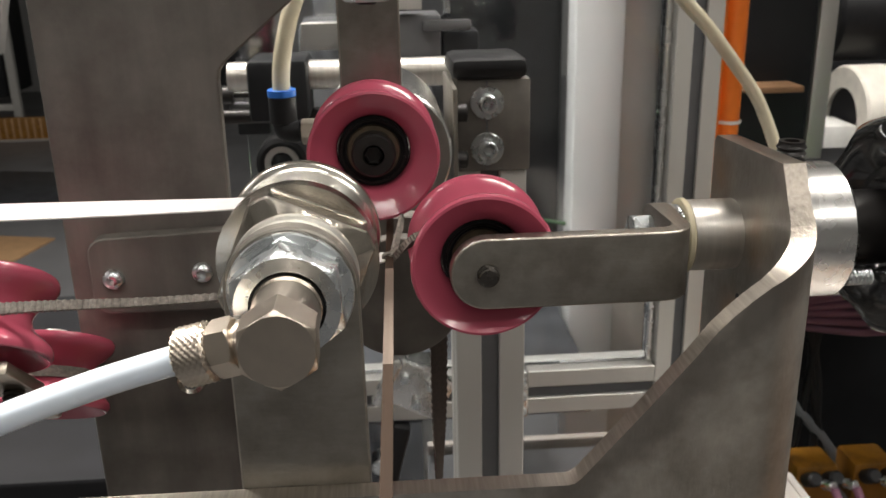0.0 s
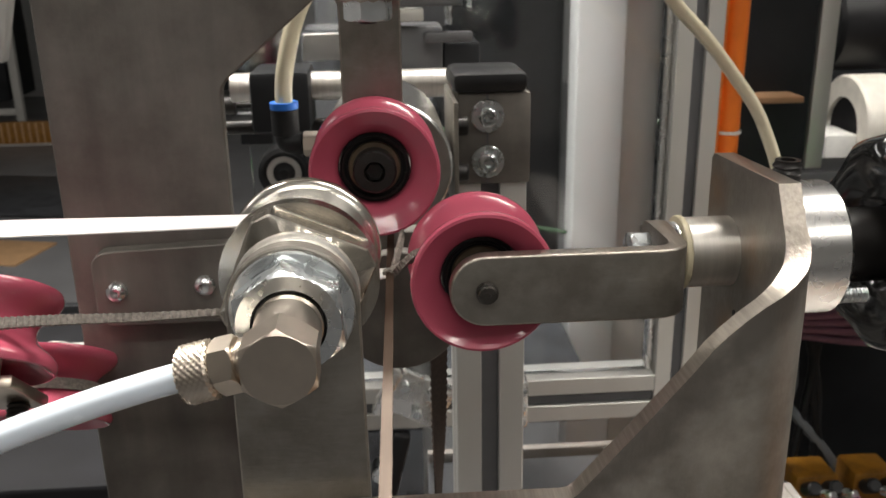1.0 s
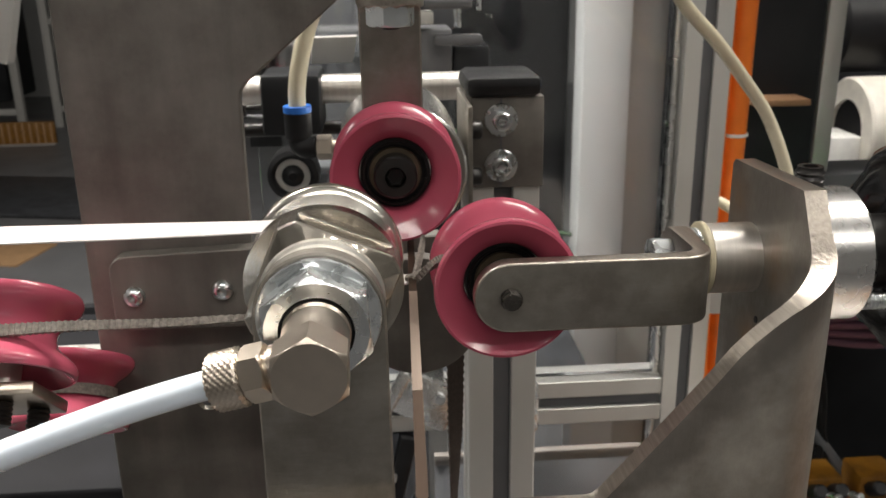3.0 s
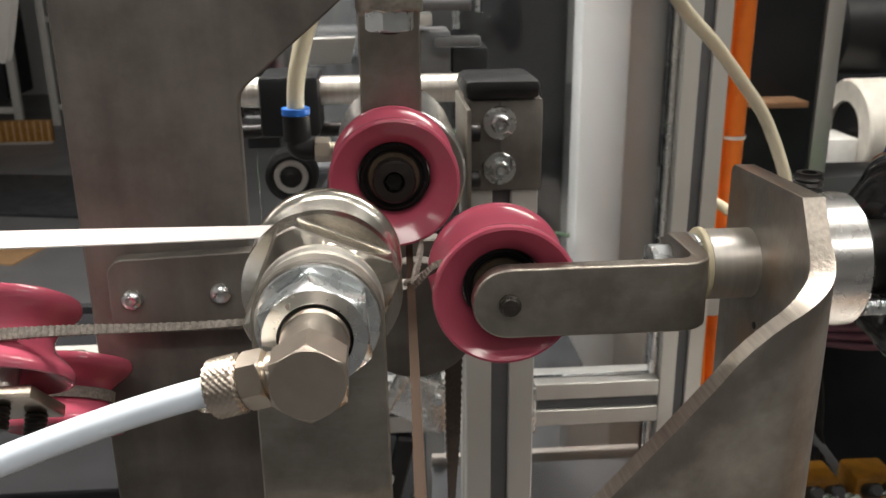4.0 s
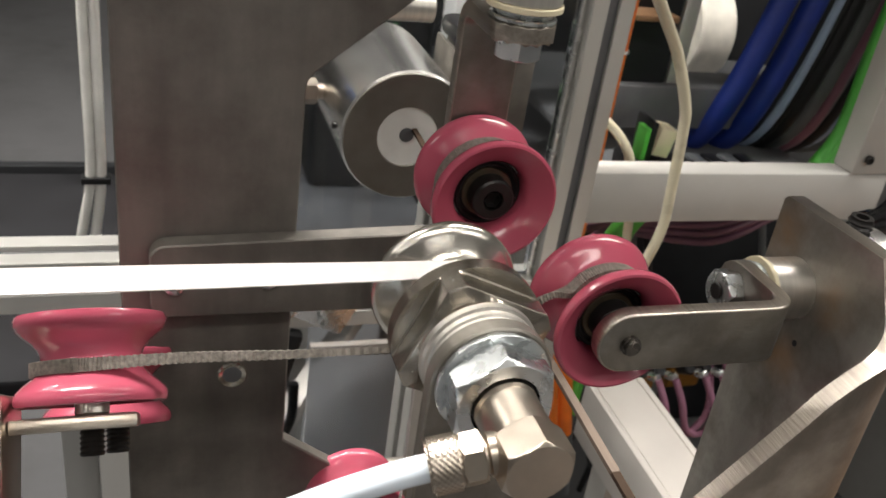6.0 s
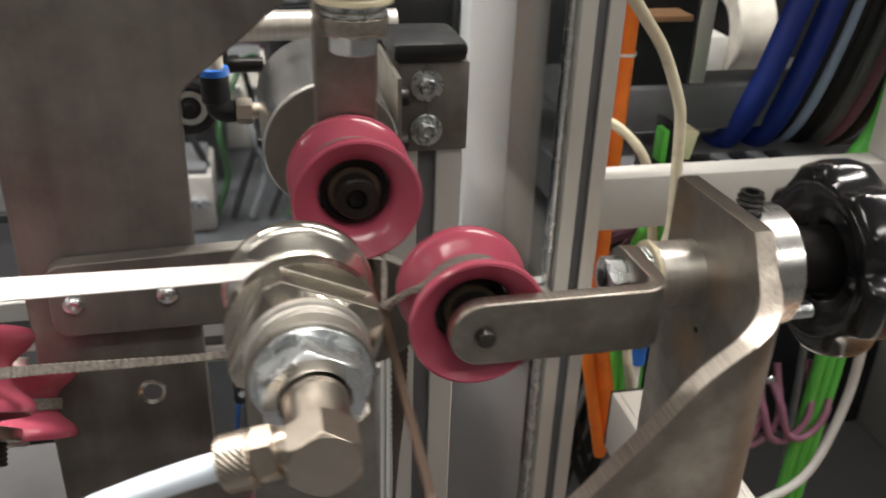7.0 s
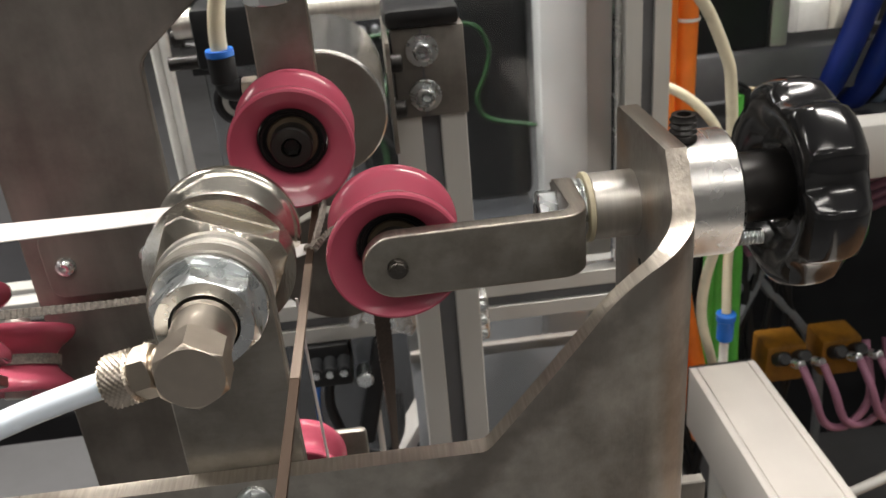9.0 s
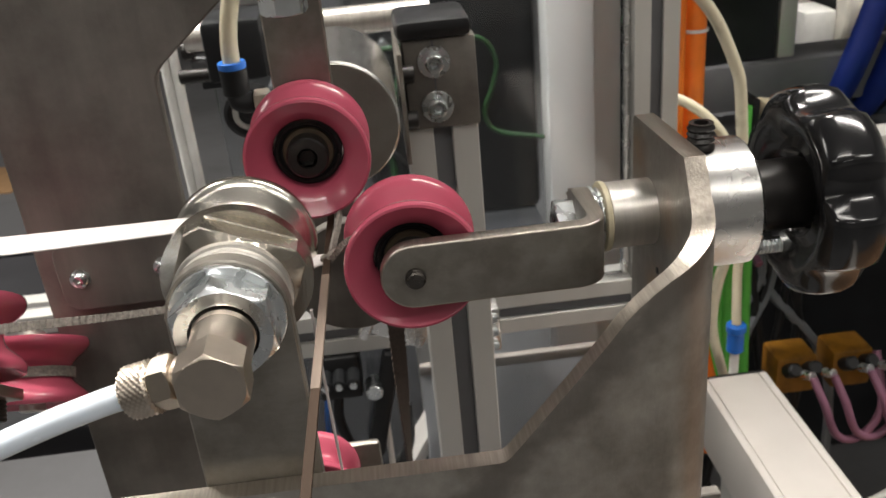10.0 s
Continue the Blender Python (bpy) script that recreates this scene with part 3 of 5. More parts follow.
def roller_arm(m, label, pin_front):
    """Arm along local x with the bent lug at its far end; local z towards the bolt side, lug turned to -z."""
    loc = m.translation
    t = thing("swing_bracket", loc.x, loc.y, loc.z, label, "bracket", "roller brackets")
    R, L, TH2, RB = 0.0098, 0.0468, 0.005, 0.0040
    arc = (RB + TH2 / 2) * math.pi / 2
    poly = [(R * math.cos(radians(a)), R * math.sin(radians(a))) for a in range(90, 271, 10)]
    end = L + arc + 0.0265
    poly += [(end - R, -R)] + [(end - R + R * math.cos(radians(a)), R * math.sin(radians(a))) for a in range(-80, 81, 10)] + [(end - R, R)]
    bm = bmesh.new()
    bm.faces.new([bm.verts.new((x, y, 0)) for x, y in poly])
    for k in range(11):
        bmesh.ops.bisect_plane(bm, geom=bm.verts[:] + bm.edges[:] + bm.faces[:], plane_co=(L + arc * k / 10, 0, 0), plane_no=(1, 0, 0))
    res = bmesh.ops.extrude_face_region(bm, geom=bm.faces[:])
    for v in res["geom"]:
        if isinstance(v, bmesh.types.BMVert):
            v.co.z = 1.0
    for fc in bm.faces:
        if max(v.co.z for v in fc.verts) - min(v.co.z for v in fc.verts) > 0.5:
            fc.material_index = 1
    for v in bm.verts:
        s, y, d = v.co
        if s <= L:
            v.co = Vector((s, y, TH2 * d))
        elif s < L + arc:
            a = (s - L) / (RB + TH2 / 2)
            v.co = Vector((L + (RB + TH2 * d) * math.sin(a), y, -RB + (RB + TH2 * d) * math.cos(a)))
        else:
            v.co = Vector((L + RB + TH2 * d, y, -RB - (s - L - arc)))
    rim = [e for e in bm.edges if len(e.link_faces) == 2 and e.link_faces[0].material_index != e.link_faces[1].material_index]
    bmesh.ops.bevel(bm, geom=rim, offset=0.0006, segments=3, profile=0.5, affect="EDGES", clamp_overlap=True, material=1)
    body = part("arm_plate", at(bm, m), M_ARM, t, sharp=50)
    body.data.materials.append(M_EDGE)
    zx = -0.0208
    bolt = part("hex_bolt", at(hexnut(0.0126, 0, 0.0060, 0, 0.25), m @ pose(L + RB - 0.0060, 0, zx, 0, 90, 0)), M_ZINC, t, "zinc-plated hexagon bolt head", 24)
    part("bolt_tip", at(rod(0.0030, 0, 0.0010, 24), m @ pose(L + RB - 0.0069, 0, zx, 0, 90, 0)), M_BLACKOX, bolt)
    part("spring_washer", at(join(ring(0.004, 0.0096, 0, 0.0013), ring(0.004, 0.0088, 0.0014, 0.0021), ring(0.004, 0.0092, 0.0022, 0.0032)), m @ pose(L + RB + TH2, 0, zx, 0, 90, 0)), M_ZINC, t, "zinc washers")
    part("nylon_washer", at(ring(0.004, 0.0110, 0.0032, 0.0050), m @ pose(L + RB + TH2, 0, zx, 0, 90, 0)), M_NYLON, t, "cream nylon washer")
    part("spindle", at(rod(0.0104, 0.0050, 0.026, 56, 0.0004), m @ pose(L + RB + TH2, 0, zx, 0, 90, 0)), M_TURN, t, "turned steel spindle")
    if pin_front:
        part("axle_pin", at(rev([(0.0030, 0), (0.0030, 0.0012), (0.0026, 0.0014), (0.0026, 0.0022), (0.0022, 0.0026), (0, 0.0026)], 28), m @ pose(0, 0, TH2)), M_PINEND, t, "dark burnished axle pin end")
    else:
        part("axle", at(rod(0.004, -0.010, 0.006, 24), m), M_BLACKOX, t)
    return t


AX, AZ = 0.0272, -0.0820
RIGHT_ROLLER = guide_roller(toY(AX, 0.2335, AZ), "glossy pink flanged roller held by a horizontal steel arm")
roller_arm(toY(AX, 0.2208, AZ), "brushed steel arm with a bent lug, holding a pink roller", True)
part("axle_spacer", at(rod(0.0050, 0.004, 0.0128, 28), toY(AX, 0.2335, AZ)), M_BLACKOX, RIGHT_ROLLER)
TX, TY, TZ = -0.0016, 0.2730, -0.0600
TOP_ROLLER = guide_roller(toY(TX, TY, TZ), "glossy pink flanged roller hanging from a vertical steel arm")
m_top = Matrix.Translation((TX, TY + 0.0135, TZ)) @ Matrix(((0, 1, 0, 0), (0, 0, 1, 0), (1, 0, 0, 0), (0, 0, 0, 1)))
roller_arm(m_top, "vertical steel arm with a bent lug, holding a pink roller", False)

# ---- spindle collar and star knob ----


def clamp_collar():
    t = thing("clamp_collar", 0.117, 0.2425, AZ, "turned aluminium collar ring on the bracket", "collar")
    part("collar_ring", at(rev([(0.0088, 0), (0.0200, 0), (0.0200, 0.0218), (0.0192, 0.0228), (0.0088, 0.0228)], 72, True), toX(0.1082, 0.2425, AZ)), M_ALU, t)
    prof = [(0, 0), (0.0042, 0)] + [(0.0042 if k % 2 else 0.0036, 0.0009 * k) for k in range(1, 9)] + [(0.0036, 0.0080), (0.0022, 0.0080), (0.0020, 0.0050), (0, 0.0050)]
    part("set_screw", at(rev(prof, 36), pose(0.1165, 0.2395, -0.0625)), M_BLACKOX, t, "black threaded set screw")
    part("stop_pin", at(rev([(0, 0)] + [(0.0025 if k % 2 else 0.0021, 0.0006 * k) for k in range(1, 14)] + [(0, 0.0082)], 24), toX(0.1308, 0.2290, -0.0925)), M_ZINC, t, "zinc threaded pin")


def star_knob():
    t = thing("star_knob", 0.15, 0.2425, AZ, "glossy black star knob on a black spindle", "knob")
    part("spindle_end", at(rod(0.0112, 0, 0.020, 48), toX(0.1309, 0.2425, AZ)), M_BLACKOX, t)
    bm = bmesh.new()
    seg, rings = 144, []
    prof = [(0.0110, 0.010, 0), (0.0130, 0.006, 0), (0.0160, 0.0075, 0), (0.0185, 0.0040, 0), (0.0225, 0.0005, 0.05), (0.0262, 0.0010, 0.35), (0.0288, 0.0040, 0.85), (0.0298, 0.0100, 1), (0.0298, 0.0170, 1),
            (0.0285, 0.0230, 0.85), (0.0255, 0.0270, 0.4), (0.0200, 0.0295, 0.05), (0.0120, 0.0305, 0), (0.0040, 0.0308, 0)]
    for r, h, k in prof:
        row = []
        for i in range(seg):
            a = 2 * math.pi * i / seg
            u = (a * 6 / (2 * math.pi) + 0.35) % 1 - 0.5
            dip = max(0.0, 1 - (abs(u) / 0.25) ** 2)
            rr = (r - k * 0.0040 * dip) * 1.1
            row.append(bm.verts.new((rr * math.cos(a), rr * math.sin(a), h * 0.75)))
        rings.append(row)
    for a, b in zip(rings, rings[1:]):
        for i in range(seg):
            bm.faces.new((a[i], b[i], b[(i + 1) % seg], a[(i + 1) % seg]))
    bm.faces.new(rings[-1])
    bm.faces.new(rings[0])
    part("lobed_grip", at(bm, toX(0.1440, 0.2425, AZ)), M_BAKELITE, t, sharp=60)


clamp_collar()
star_knob()

# ---- rollers at the tape's supply side ----


def axis_pose(x, y, z, d):
    return Matrix.Translation((x, y, z)) @ Vector(d).to_track_quat("Z", "Y").to_matrix().to_4x4()


m_u = axis_pose(-0.1180, 0.2500, -0.1020, (0.0, 0.643, 0.766))
guide_roller(m_u, "glossy pink flanged roller lying on a small steel bracket", bolt=False)
m_l = axis_pose(-0.1165, 0.2860, -0.1390, (0.03, 0.60, 0.80))
guide_roller(m_l, "glossy pink flanged roller behind another one", bolt=False)
m_b = axis_pose(-0.0240, 0.3000, -0.2200, (0.05, -1.0, 0.05))
pts = [(m_l @ Vector((0.0143 * math.cos(radians(a)), 0.0143 * math.sin(radians(a)), -0.0005)), m_l.to_3x3() @ Vector((0, 0, 0.0017))) for a in range(0, 361, 15)]
solo("braid_on_lower_roller", band(pts, 0.0010, 4, 2, 0.3), M_CORD, "grey ribbed braid wound round the lower pink roller", "cord")
guide_roller(m_b, "glossy pink flanged roller low behind the bracket", bolt=False)


def roller_stand(m, label):
    loc = m.translation
    t = thing("roller_stand", loc.x, loc.y, loc.z, label, "bracket", "roller stands")
    # across, down the plate, along the roller's axis
    ax = m.to_3x3() @ Vector((0, 0, 1))
    across = Vector((1, 0, 0))
    down = ax.cross(across)
    m = Matrix.Translation(loc) @ Matrix((across, down, ax)).transposed().to_4x4()
    part("stand_plate", at(box(-0.0200, 0.0120, -0.0085, 0.0200, -0.0190, -0.0150, 0.0008), m), M_NICKEL, t)
    part("neck", at(rod(0.0045, -0.0150, -0.0030, 28), m), M_TURN, t)
    for lx, ly in ((0.0, 0.0), (0.0060, 0.0125)):
        part("black_screw", at(rev([(0, -0.0190)] + [(0.0034 if k % 2 else 0.0029, -0.0190 - 0.0007 * k) for k in range(11)] + [(0, -0.0262)], 24), m @ pose(lx, ly, 0)), M_BLACKOX, t, "black threaded screw end")
    part("side_block", at(box(-0.0360, -0.0202, -0.014, 0.020, -0.0440, -0.0080, 0.0020), m), M_NICKEL, t, "bright bevelled steel block")


roller_stand(m_u, "small bright steel stand with a black screw")
t = thing("roller_axle", m_l.translation.x, m_l.translation.y, m_l.translation.z, "steel axle of the rear pink roller", "axle")
part("pin", at(rod(0.0045, -0.0140, 0.0160, 28), m_l), M_TURN, t)
t = thing("low_roller_stand", 0.0, 0.317, -0.261, "pale steel stand behind the low roller", "bracket")
part("stand_plate", box(-0.034, 0.005, 0.3150, 0.3195, -0.2610, -0.2130, 0.002), M_ARM, t)
part("axle", at(rod(0.004, -0.0155, 0.004, 24), toY(-0.0240, 0.3000, -0.2200)), M_BLACKOX, t)

# ---- tapes ----
pts = [((-0.60, 0.2290, -0.0625), (0, 0.0039, 0.0013)), ((-0.30, 0.2300, -0.0634), (0, 0.0039, 0.0013)), ((-0.12, 0.2303, -0.0640), (0, 0.0040, 0.0012)), ((-0.05, 0.2303, -0.0642), (0, 0.0040, 0.0006)),
       ((-0.0217, 0.2303, -0.0640), (0, 0.0040, 0))]
for a in (70, 50, 30, 10, -10, -25):
    pts.append(((HX + 0.0127 * math.cos(radians(a)), 0.2303 + 0.00005 * (70 - a), HZ + 0.0127 * math.sin(radians(a))), (0, 0.0040, 0)))
pts += [((-0.0035, 0.2372, -0.0838), (0.0008, 0.0030, 0.0008)), ((0.0015, 0.2380, -0.0836), (0.0010, 0.0022, 0.0006))]
solo("white_tape", band(pts, 0.0004, 8), M_TAPE, "bright white woven cotton tape running over the drum", "tape")
ax_u = Vector((0, 0.643, 0.766))
fr_u = Vector((0, -0.766, 0.643))
pts = []
for a in range(250, 89, -20):
    c = Vector((-0.1180, 0.2500, -0.1020)) - ax_u * 0.0022 + Vector((math.cos(radians(a)), 0, 0)) * 0.0146 + fr_u * 0.0146 * math.sin(radians(a))
    pts.append((c, ax_u * 0.0016))
pts += [((-0.095, 0.2370, -0.0934), (0, 0.0007, 0.0011)), ((-0.065, 0.2345, -0.0925), (0, 0.0005, 0.0009)), ((-0.028, 0.2310, -0.0905), (0, 0.0008, 0.0005))]
solo("braided_cord", band(pts, 0.0015, 5, 6, 0.8), M_CORD, "flat grey ribbed braided cord from the roller to the drum", "cord")
pts = [((0.0022, 0.2372, -0.0835), (0.0006, 0.0010, 0.0012)), ((0.0095, 0.2355, -0.0775), (0.0008, 0.0014, -0.0008))]
for a in (150, 125, 100, 75, 50):
    pts.append(((AX + 0.0145 * math.cos(radians(a)), 0.2335, AZ + 0.0145 * math.sin(radians(a))), (0, 0.0019, 0)))
solo("braid_on_side_roller", band(pts, 0.0016, 6, 3, 0.3), M_CORD, "grey braided tape wrapped over the pink roller", "cord")
pts = [((TX + 0.0152 * math.cos(radians(a)), TY, TZ + 0.0152 * math.sin(radians(a))), (0, 0.0019, 0)) for a in range(-60, 215, 25)][::-1]
pts += [((0.0060, 0.2600, -0.0790), (0.0006, 0.0010, 0.0004)), ((0.0030, 0.2400, -0.0830), (0.0006, 0.0010, 0.0004))]
solo("braid_on_top_roller", band(pts, 0.0016, 6, 3, 0.3), M_CORD, "grey braided tape wrapped over the upper pink roller", "cord")
solo("dark_strap", band([((0.0190, 0.300, -0.128), (0.0030, 0.0006, 0)), ((0.0185, 0.300, -0.165), (0.0026, 0.0010, 0)), ((0.0178, 0.301, -0.200), (0.0012, 0.0026, 0)), ((0.0170, 0.303, -0.235), (0.0006, 0.0028, 0)), ((0.0165, 0.306, -0.262), (0.0006, 0.0028, 0))], 0.0008, 8, 3, 0.25),
     M_DARKBRAID, "dark brown woven strap hanging behind the rollers", "strap")
solo("white_thread", sweep([(-0.0112, 0.285, -0.126), (-0.0107, 0.285, -0.160), (-0.0096, 0.285, -0.2095)], 0.0006, 8, 3), M_TAPE, "thin white thread running down to the low roller", "thread")

# conductor strip that is being wrapped, running towards the viewer
BZ = -0.0836
STRIP = thing("conductor_strip", 0.001, 0.20, BZ, "flat brown enamelled copper strip with a section coloured as if lit", "strip")


def on_strip(y):
    return Vector((0.0011 + (y - 0.2) * 0.021, y, BZ + (y - 0.2) * 0.006))


part("bare_strip", band([(on_strip(0.43), (0.00108, 0, 0)), (on_strip(0.3), (0.00108, 0, 0)), (on_strip(0.1), (0.00108, 0, 0)), (on_strip(-0.2), (0.00108, 0, 0))], 0.0012, 3), M_COPPER, STRIP)
# bright patch of light on the strip, put into a lighter colour
part("lit_section", band([(on_strip(0.2262) + Vector((0, 0, 0.00005)), (0.00112, 0, 0)), (on_strip(0.2) + Vector((0, 0, 0.00005)), (0.00112, 0, 0)), (on_strip(0.169) + Vector((0, 0, 0.00005)), (0.00112, 0, 0))], 0.0014, 3), M_LITSTRIP, STRIP, "lighter section standing in for light on the strip")
solo("wrap_knot", join(at(sweep([(0.0017 * math.cos(radians(a)), 0.0009 * math.sin(radians(a)), a * 0.000001) for a in range(0, 361, 30)], 0.0005, 8, 2), pose(0.0019, 0.2382, BZ + 0.0003, 90, 0, 0)),
                       at(sweep([(0.0017 * math.cos(radians(a)), 0.0009 * math.sin(radians(a)), 0.001) for a in range(0, 361, 30)], 0.0005, 8, 2), pose(0.0019, 0.2382, BZ + 0.0003, 90, 0, 0))), M_CORD, "grey braid twisted round the copper strip", "cord")

# ---- big cylinder, block and pneumatics behind ----


def feed_cylinder():
    cx, cy, cz = 0.002, 0.3751, -0.0855
    t = thing("feed_cylinder", cx, 0.41, cz, "brushed aluminium feed cylinder with a white insert", "cylinder")
    p = [(0.0132, 0.0), (0.0282, 0.0), (0.0290, -0.0008), (0.0290, -0.0745), (0.0132, -0.0745)]
    part("shell", at(rev(p, 96, True), toY(cx, cy, cz)), M_SHELL, t, sharp=25)
    insert = part("insert", at(rev([(0.0016, -0.0012), (0.0030, -0.0008), (0.0132, -0.0006), (0.0132, -0.01), (0.0016, -0.01)], 56, True), toY(cx, cy, cz)), M_WHITEPLUG, t, "white plastic insert with a centre hole")
    part("worn_spot", at(rod(0.0032, -0.0007, -0.0003, 24, 0.0001), toY(cx - 0.0004, cy, cz + 0.0006)), M_SLOT, insert, "dark worn spot round the hole")
    part("front_face", at(ring(0.0133, 0.0281, -0.0005, 0.0006, 72), toY(cx, cy, cz)), M_ALUFACE, t, "dull turned front face")
    part("set_screw", at(rod(0.0016, 0, 0.003, 20), toX(cx - 0.0305, 0.388, cz - 0.0005)), M_BLACKOX, t)


def clamp_block():
    t = thing("clamp_block", 0.055, 0.43, -0.10, "dark steel clamp block with a black cap and two bolts", "block")
    part("block_body", box(0.0365, 0.0710, 0.412, 0.445, -0.1035, -0.0600, 0.0008), M_PLATE, t)
    part("cap", box(0.0335, 0.0695, 0.408, 0.450, -0.0598, -0.0500, 0.0038), M_RUBBER, t, "black plastic cap")
    part("split", box(0.0500, 0.0509, 0.4116, 0.4122, -0.1030, -0.0605, 0), M_SLOT, t, "thin dark split between the bolts")
    part("side_plate", box(0.0328, 0.0349, 0.3900, 0.45, -0.1130, -0.0605, 0.0004), M_ARM, t)
    for z in (-0.0706, -0.0925):
        screw = part("cap_screw", at(socket_screw(0.0044, 0.0050, 0.0022), toY(0.0505, 0.4106, z)), M_ZINC, t, "zinc socket screw")
        part("washer", at(ring(0.0040, 0.0078, 0, 0.0016), toY(0.0505, 0.412, z)), M_ZINC, screw, "zinc washer")
        part("side_screw", at(socket_screw(0.0042, 0.0055, 0.002), toX(0.0350, 0.404, z - 0.003)), M_BLACKOX, t, "black socket screw")


def push_fitting():
    t = thing("push_fitting", -0.046, 0.4275, -0.083, "black plastic elbow push fitting with a blue ring", "pipe fitting")
    part("hexagon", at(hexnut(0.0105, 0, 0.0075, 0, 0.3), toX(-0.0370, 0.4230, -0.0835)), M_NICKEL, t, "nickel hexagon", 24)
    part("nipple", at(rod(0.0036, 0, 0.007, 24), toX(-0.0305, 0.4230, -0.0835)), M_NICKEL, t)
    part("elbow", join(sweep([(-0.037, 0.4240, -0.0835), (-0.042, 0.4250, -0.0838), (-0.0452, 0.4265, -0.0825), (-0.0456, 0.4275, -0.078)], 0.0052, 20, 6), at(rod(0.0066, -0.0800, -0.0672, 32), pose(-0.0456, 0.4275, 0))), M_RUBBER, t)
    part("release_ring", at(ring(0.0042, 0.0068, -0.0672, -0.0638, 36), pose(-0.0456, 0.4275, 0)), M_BLUE, t, "blue release ring")


feed_cylinder()
clamp_block()
push_fitting()
solo("supply_hose", sweep([(-0.0456, 0.4275, -0.070), (-0.0450, 0.4275, -0.055), (-0.0420, 0.428, -0.040), (-0.0370, 0.430, -0.024), (-0.028, 0.434, -0.005), (-0.01, 0.42, 0.04), (0.0, 0.34, 0.11), (0.0, 0.3185, 0.15)], 0.0042, 20, 8), M_HOSE, "yellowed translucent hose rising from the push fitting", "hose")
solo("long_hose", sweep([(0.065, 0.3178, 0.15), (0.075, 0.35, 0.10), (0.110, 0.43, 0.035), (0.165, 0.515, -0.020), (0.1996, 0.54, -0.050), (0.2275, 0.56, -0.0767), (0.2502, 0.572, -0.1025), (0.2660, 0.572, -0.1365), (0.2705, 0.572, -0.156), (0.2746, 0.572, -0.2056), (0.2761, 0.572, -0.2389), (0.2710, 0.575, -0.273), (0.268, 0.59, -0.32), (0.275, 0.61, -0.37), (0.30, 0.64, -0.44), (0.33, 0.69, -0.52)], 0.0042, 20, 8), M_HOSE,
     "yellowed translucent hose hanging in an arc", "hose")


# ---- aluminium profiles ----
def profile(name, x0, x1, y0, y1, z0, z1, axis, label, slots=("y-", "x+", "x-")):
    """A slotted extrusion along axis; the slots are cut as recesses in its faces."""
    t = thing(name, (x0 + x1) / 2, (y0 + y1) / 2, z0, label, "profile", "aluminium profiles")
    ia, ib = {"z": (0, 1), "x": (1, 2), "y": (0, 2)}[axis]
    lo, hi = (x0, y0, z0), (x1, y1, z1)
    ax = "xyz".index(axis)
    a0, a1, b0, b1 = lo[ia], hi[ia], lo[ib], hi[ib]
    w, d = 0.13, 0.16
    poly = []

    def side(p, q, n):
        e = q - p
        u = e.normalized()
        m = p + e / 2
        h = e.length * w
        out = [p]
        out += [m - u * h, m - u * h + n * e.length * d, m + u * h + n * e.length * d, m + u * h]
        return out
    c = [Vector((a0, b0)), Vector((a1, b0)), Vector((a1, b1)), Vector((a0, b1))]
    nrm = [Vector((0, 1)), Vector((-1, 0)), Vector((0, -1)), Vector((1, 0))]
    for i in range(4):
        poly += side(c[i], c[(i + 1) % 4], nrm[i])
    bm = prism([(p.x, p.y) for p in poly], lo[ax], hi[ax], 0.0006)
    for v in bm.verts:
        p = [0, 0, 0]
        p[ia], p[ib], p[ax] = v.co
        v.co = p
    part("extrusion", bm, M_PROFILE, t)
    # dark strips deep in the slots, standing in for the shade there
    da, db = (a1 - a0), (b1 - b0)
    for k, (qa, qb, ra, rb) in enumerate((((a0 + a1) / 2, b0 + db * 0.13, da * w * 0.98, db * 0.02), (a1 - da * 0.13, (b0 + b1) / 2, da * 0.02, db * w * 0.98), (a0 + da * 0.13, (b0 + b1) / 2, da * 0.02, db * w * 0.98), ((a0 + a1) / 2, b1 - db * 0.13, da * w * 0.98, db * 0.02))):
        bl, bh = [0, 0, 0], [0, 0, 0]
        bl[ia], bh[ia], bl[ib], bh[ib], bl[ax], bh[ax] = qa - ra, qa + ra, qb - rb, qb + rb, lo[ax], hi[ax]
        part("slot_shade", box(bl[0], bh[0], bl[1], bh[1], bl[2], bh[2], 0), M_SLOT, t, "dark strip standing in for shade in the slot")
    return t


profile("column_profile", 0.0345, 0.0700, 0.4150, 0.4500, -1.28, -0.1037, "z", "grey anodised aluminium column with a dark slot")
profile("cross_profile", -0.10, 0.2198, 0.655, 0.688, -0.3755, -0.3365, "x", "horizontal aluminium profile behind the machine head")
profile("corner_column", 0.2200, 0.2555, 0.655, 0.688, -1.28, 0.9, "z", "tall aluminium corner column with a dark slot")
solo("support_post", box(-0.150, -0.115, 0.622, 0.658, F, -0.3282, 0.001), M_PROFILE, "aluminium post under the horizontal profile", "post")
t = thing("joint_bracket", 0.0750, 0.462, -0.262, "small cast corner bracket with bolts at the profile joint", "bracket")
part("casting", box(0.0705, 0.0790, 0.452, 0.475, -0.262, -0.232, 0.002), M_ALU, t)
for z in (-0.2375, -0.2470, -0.2565):
    part("bolt", at(socket_screw(0.0026, 0.0030, 0.0012), toY(0.0750, 0.4520, z)), M_ZINC, t, "zinc bolt")
t = thing("side_profile", 0.29, 0.15, -0.47, "pale smooth aluminium beam running towards the viewer", "beam")
part("edge_rail", box(0.262, 0.2685, -0.30, 0.600, -0.470, -0.4100, 0.0012), M_BEAM, t)
part("beam", box(0.2690, 0.3120, -0.30, 0.600, -0.470, -0.4105, 0.0006), M_BEAM, t)
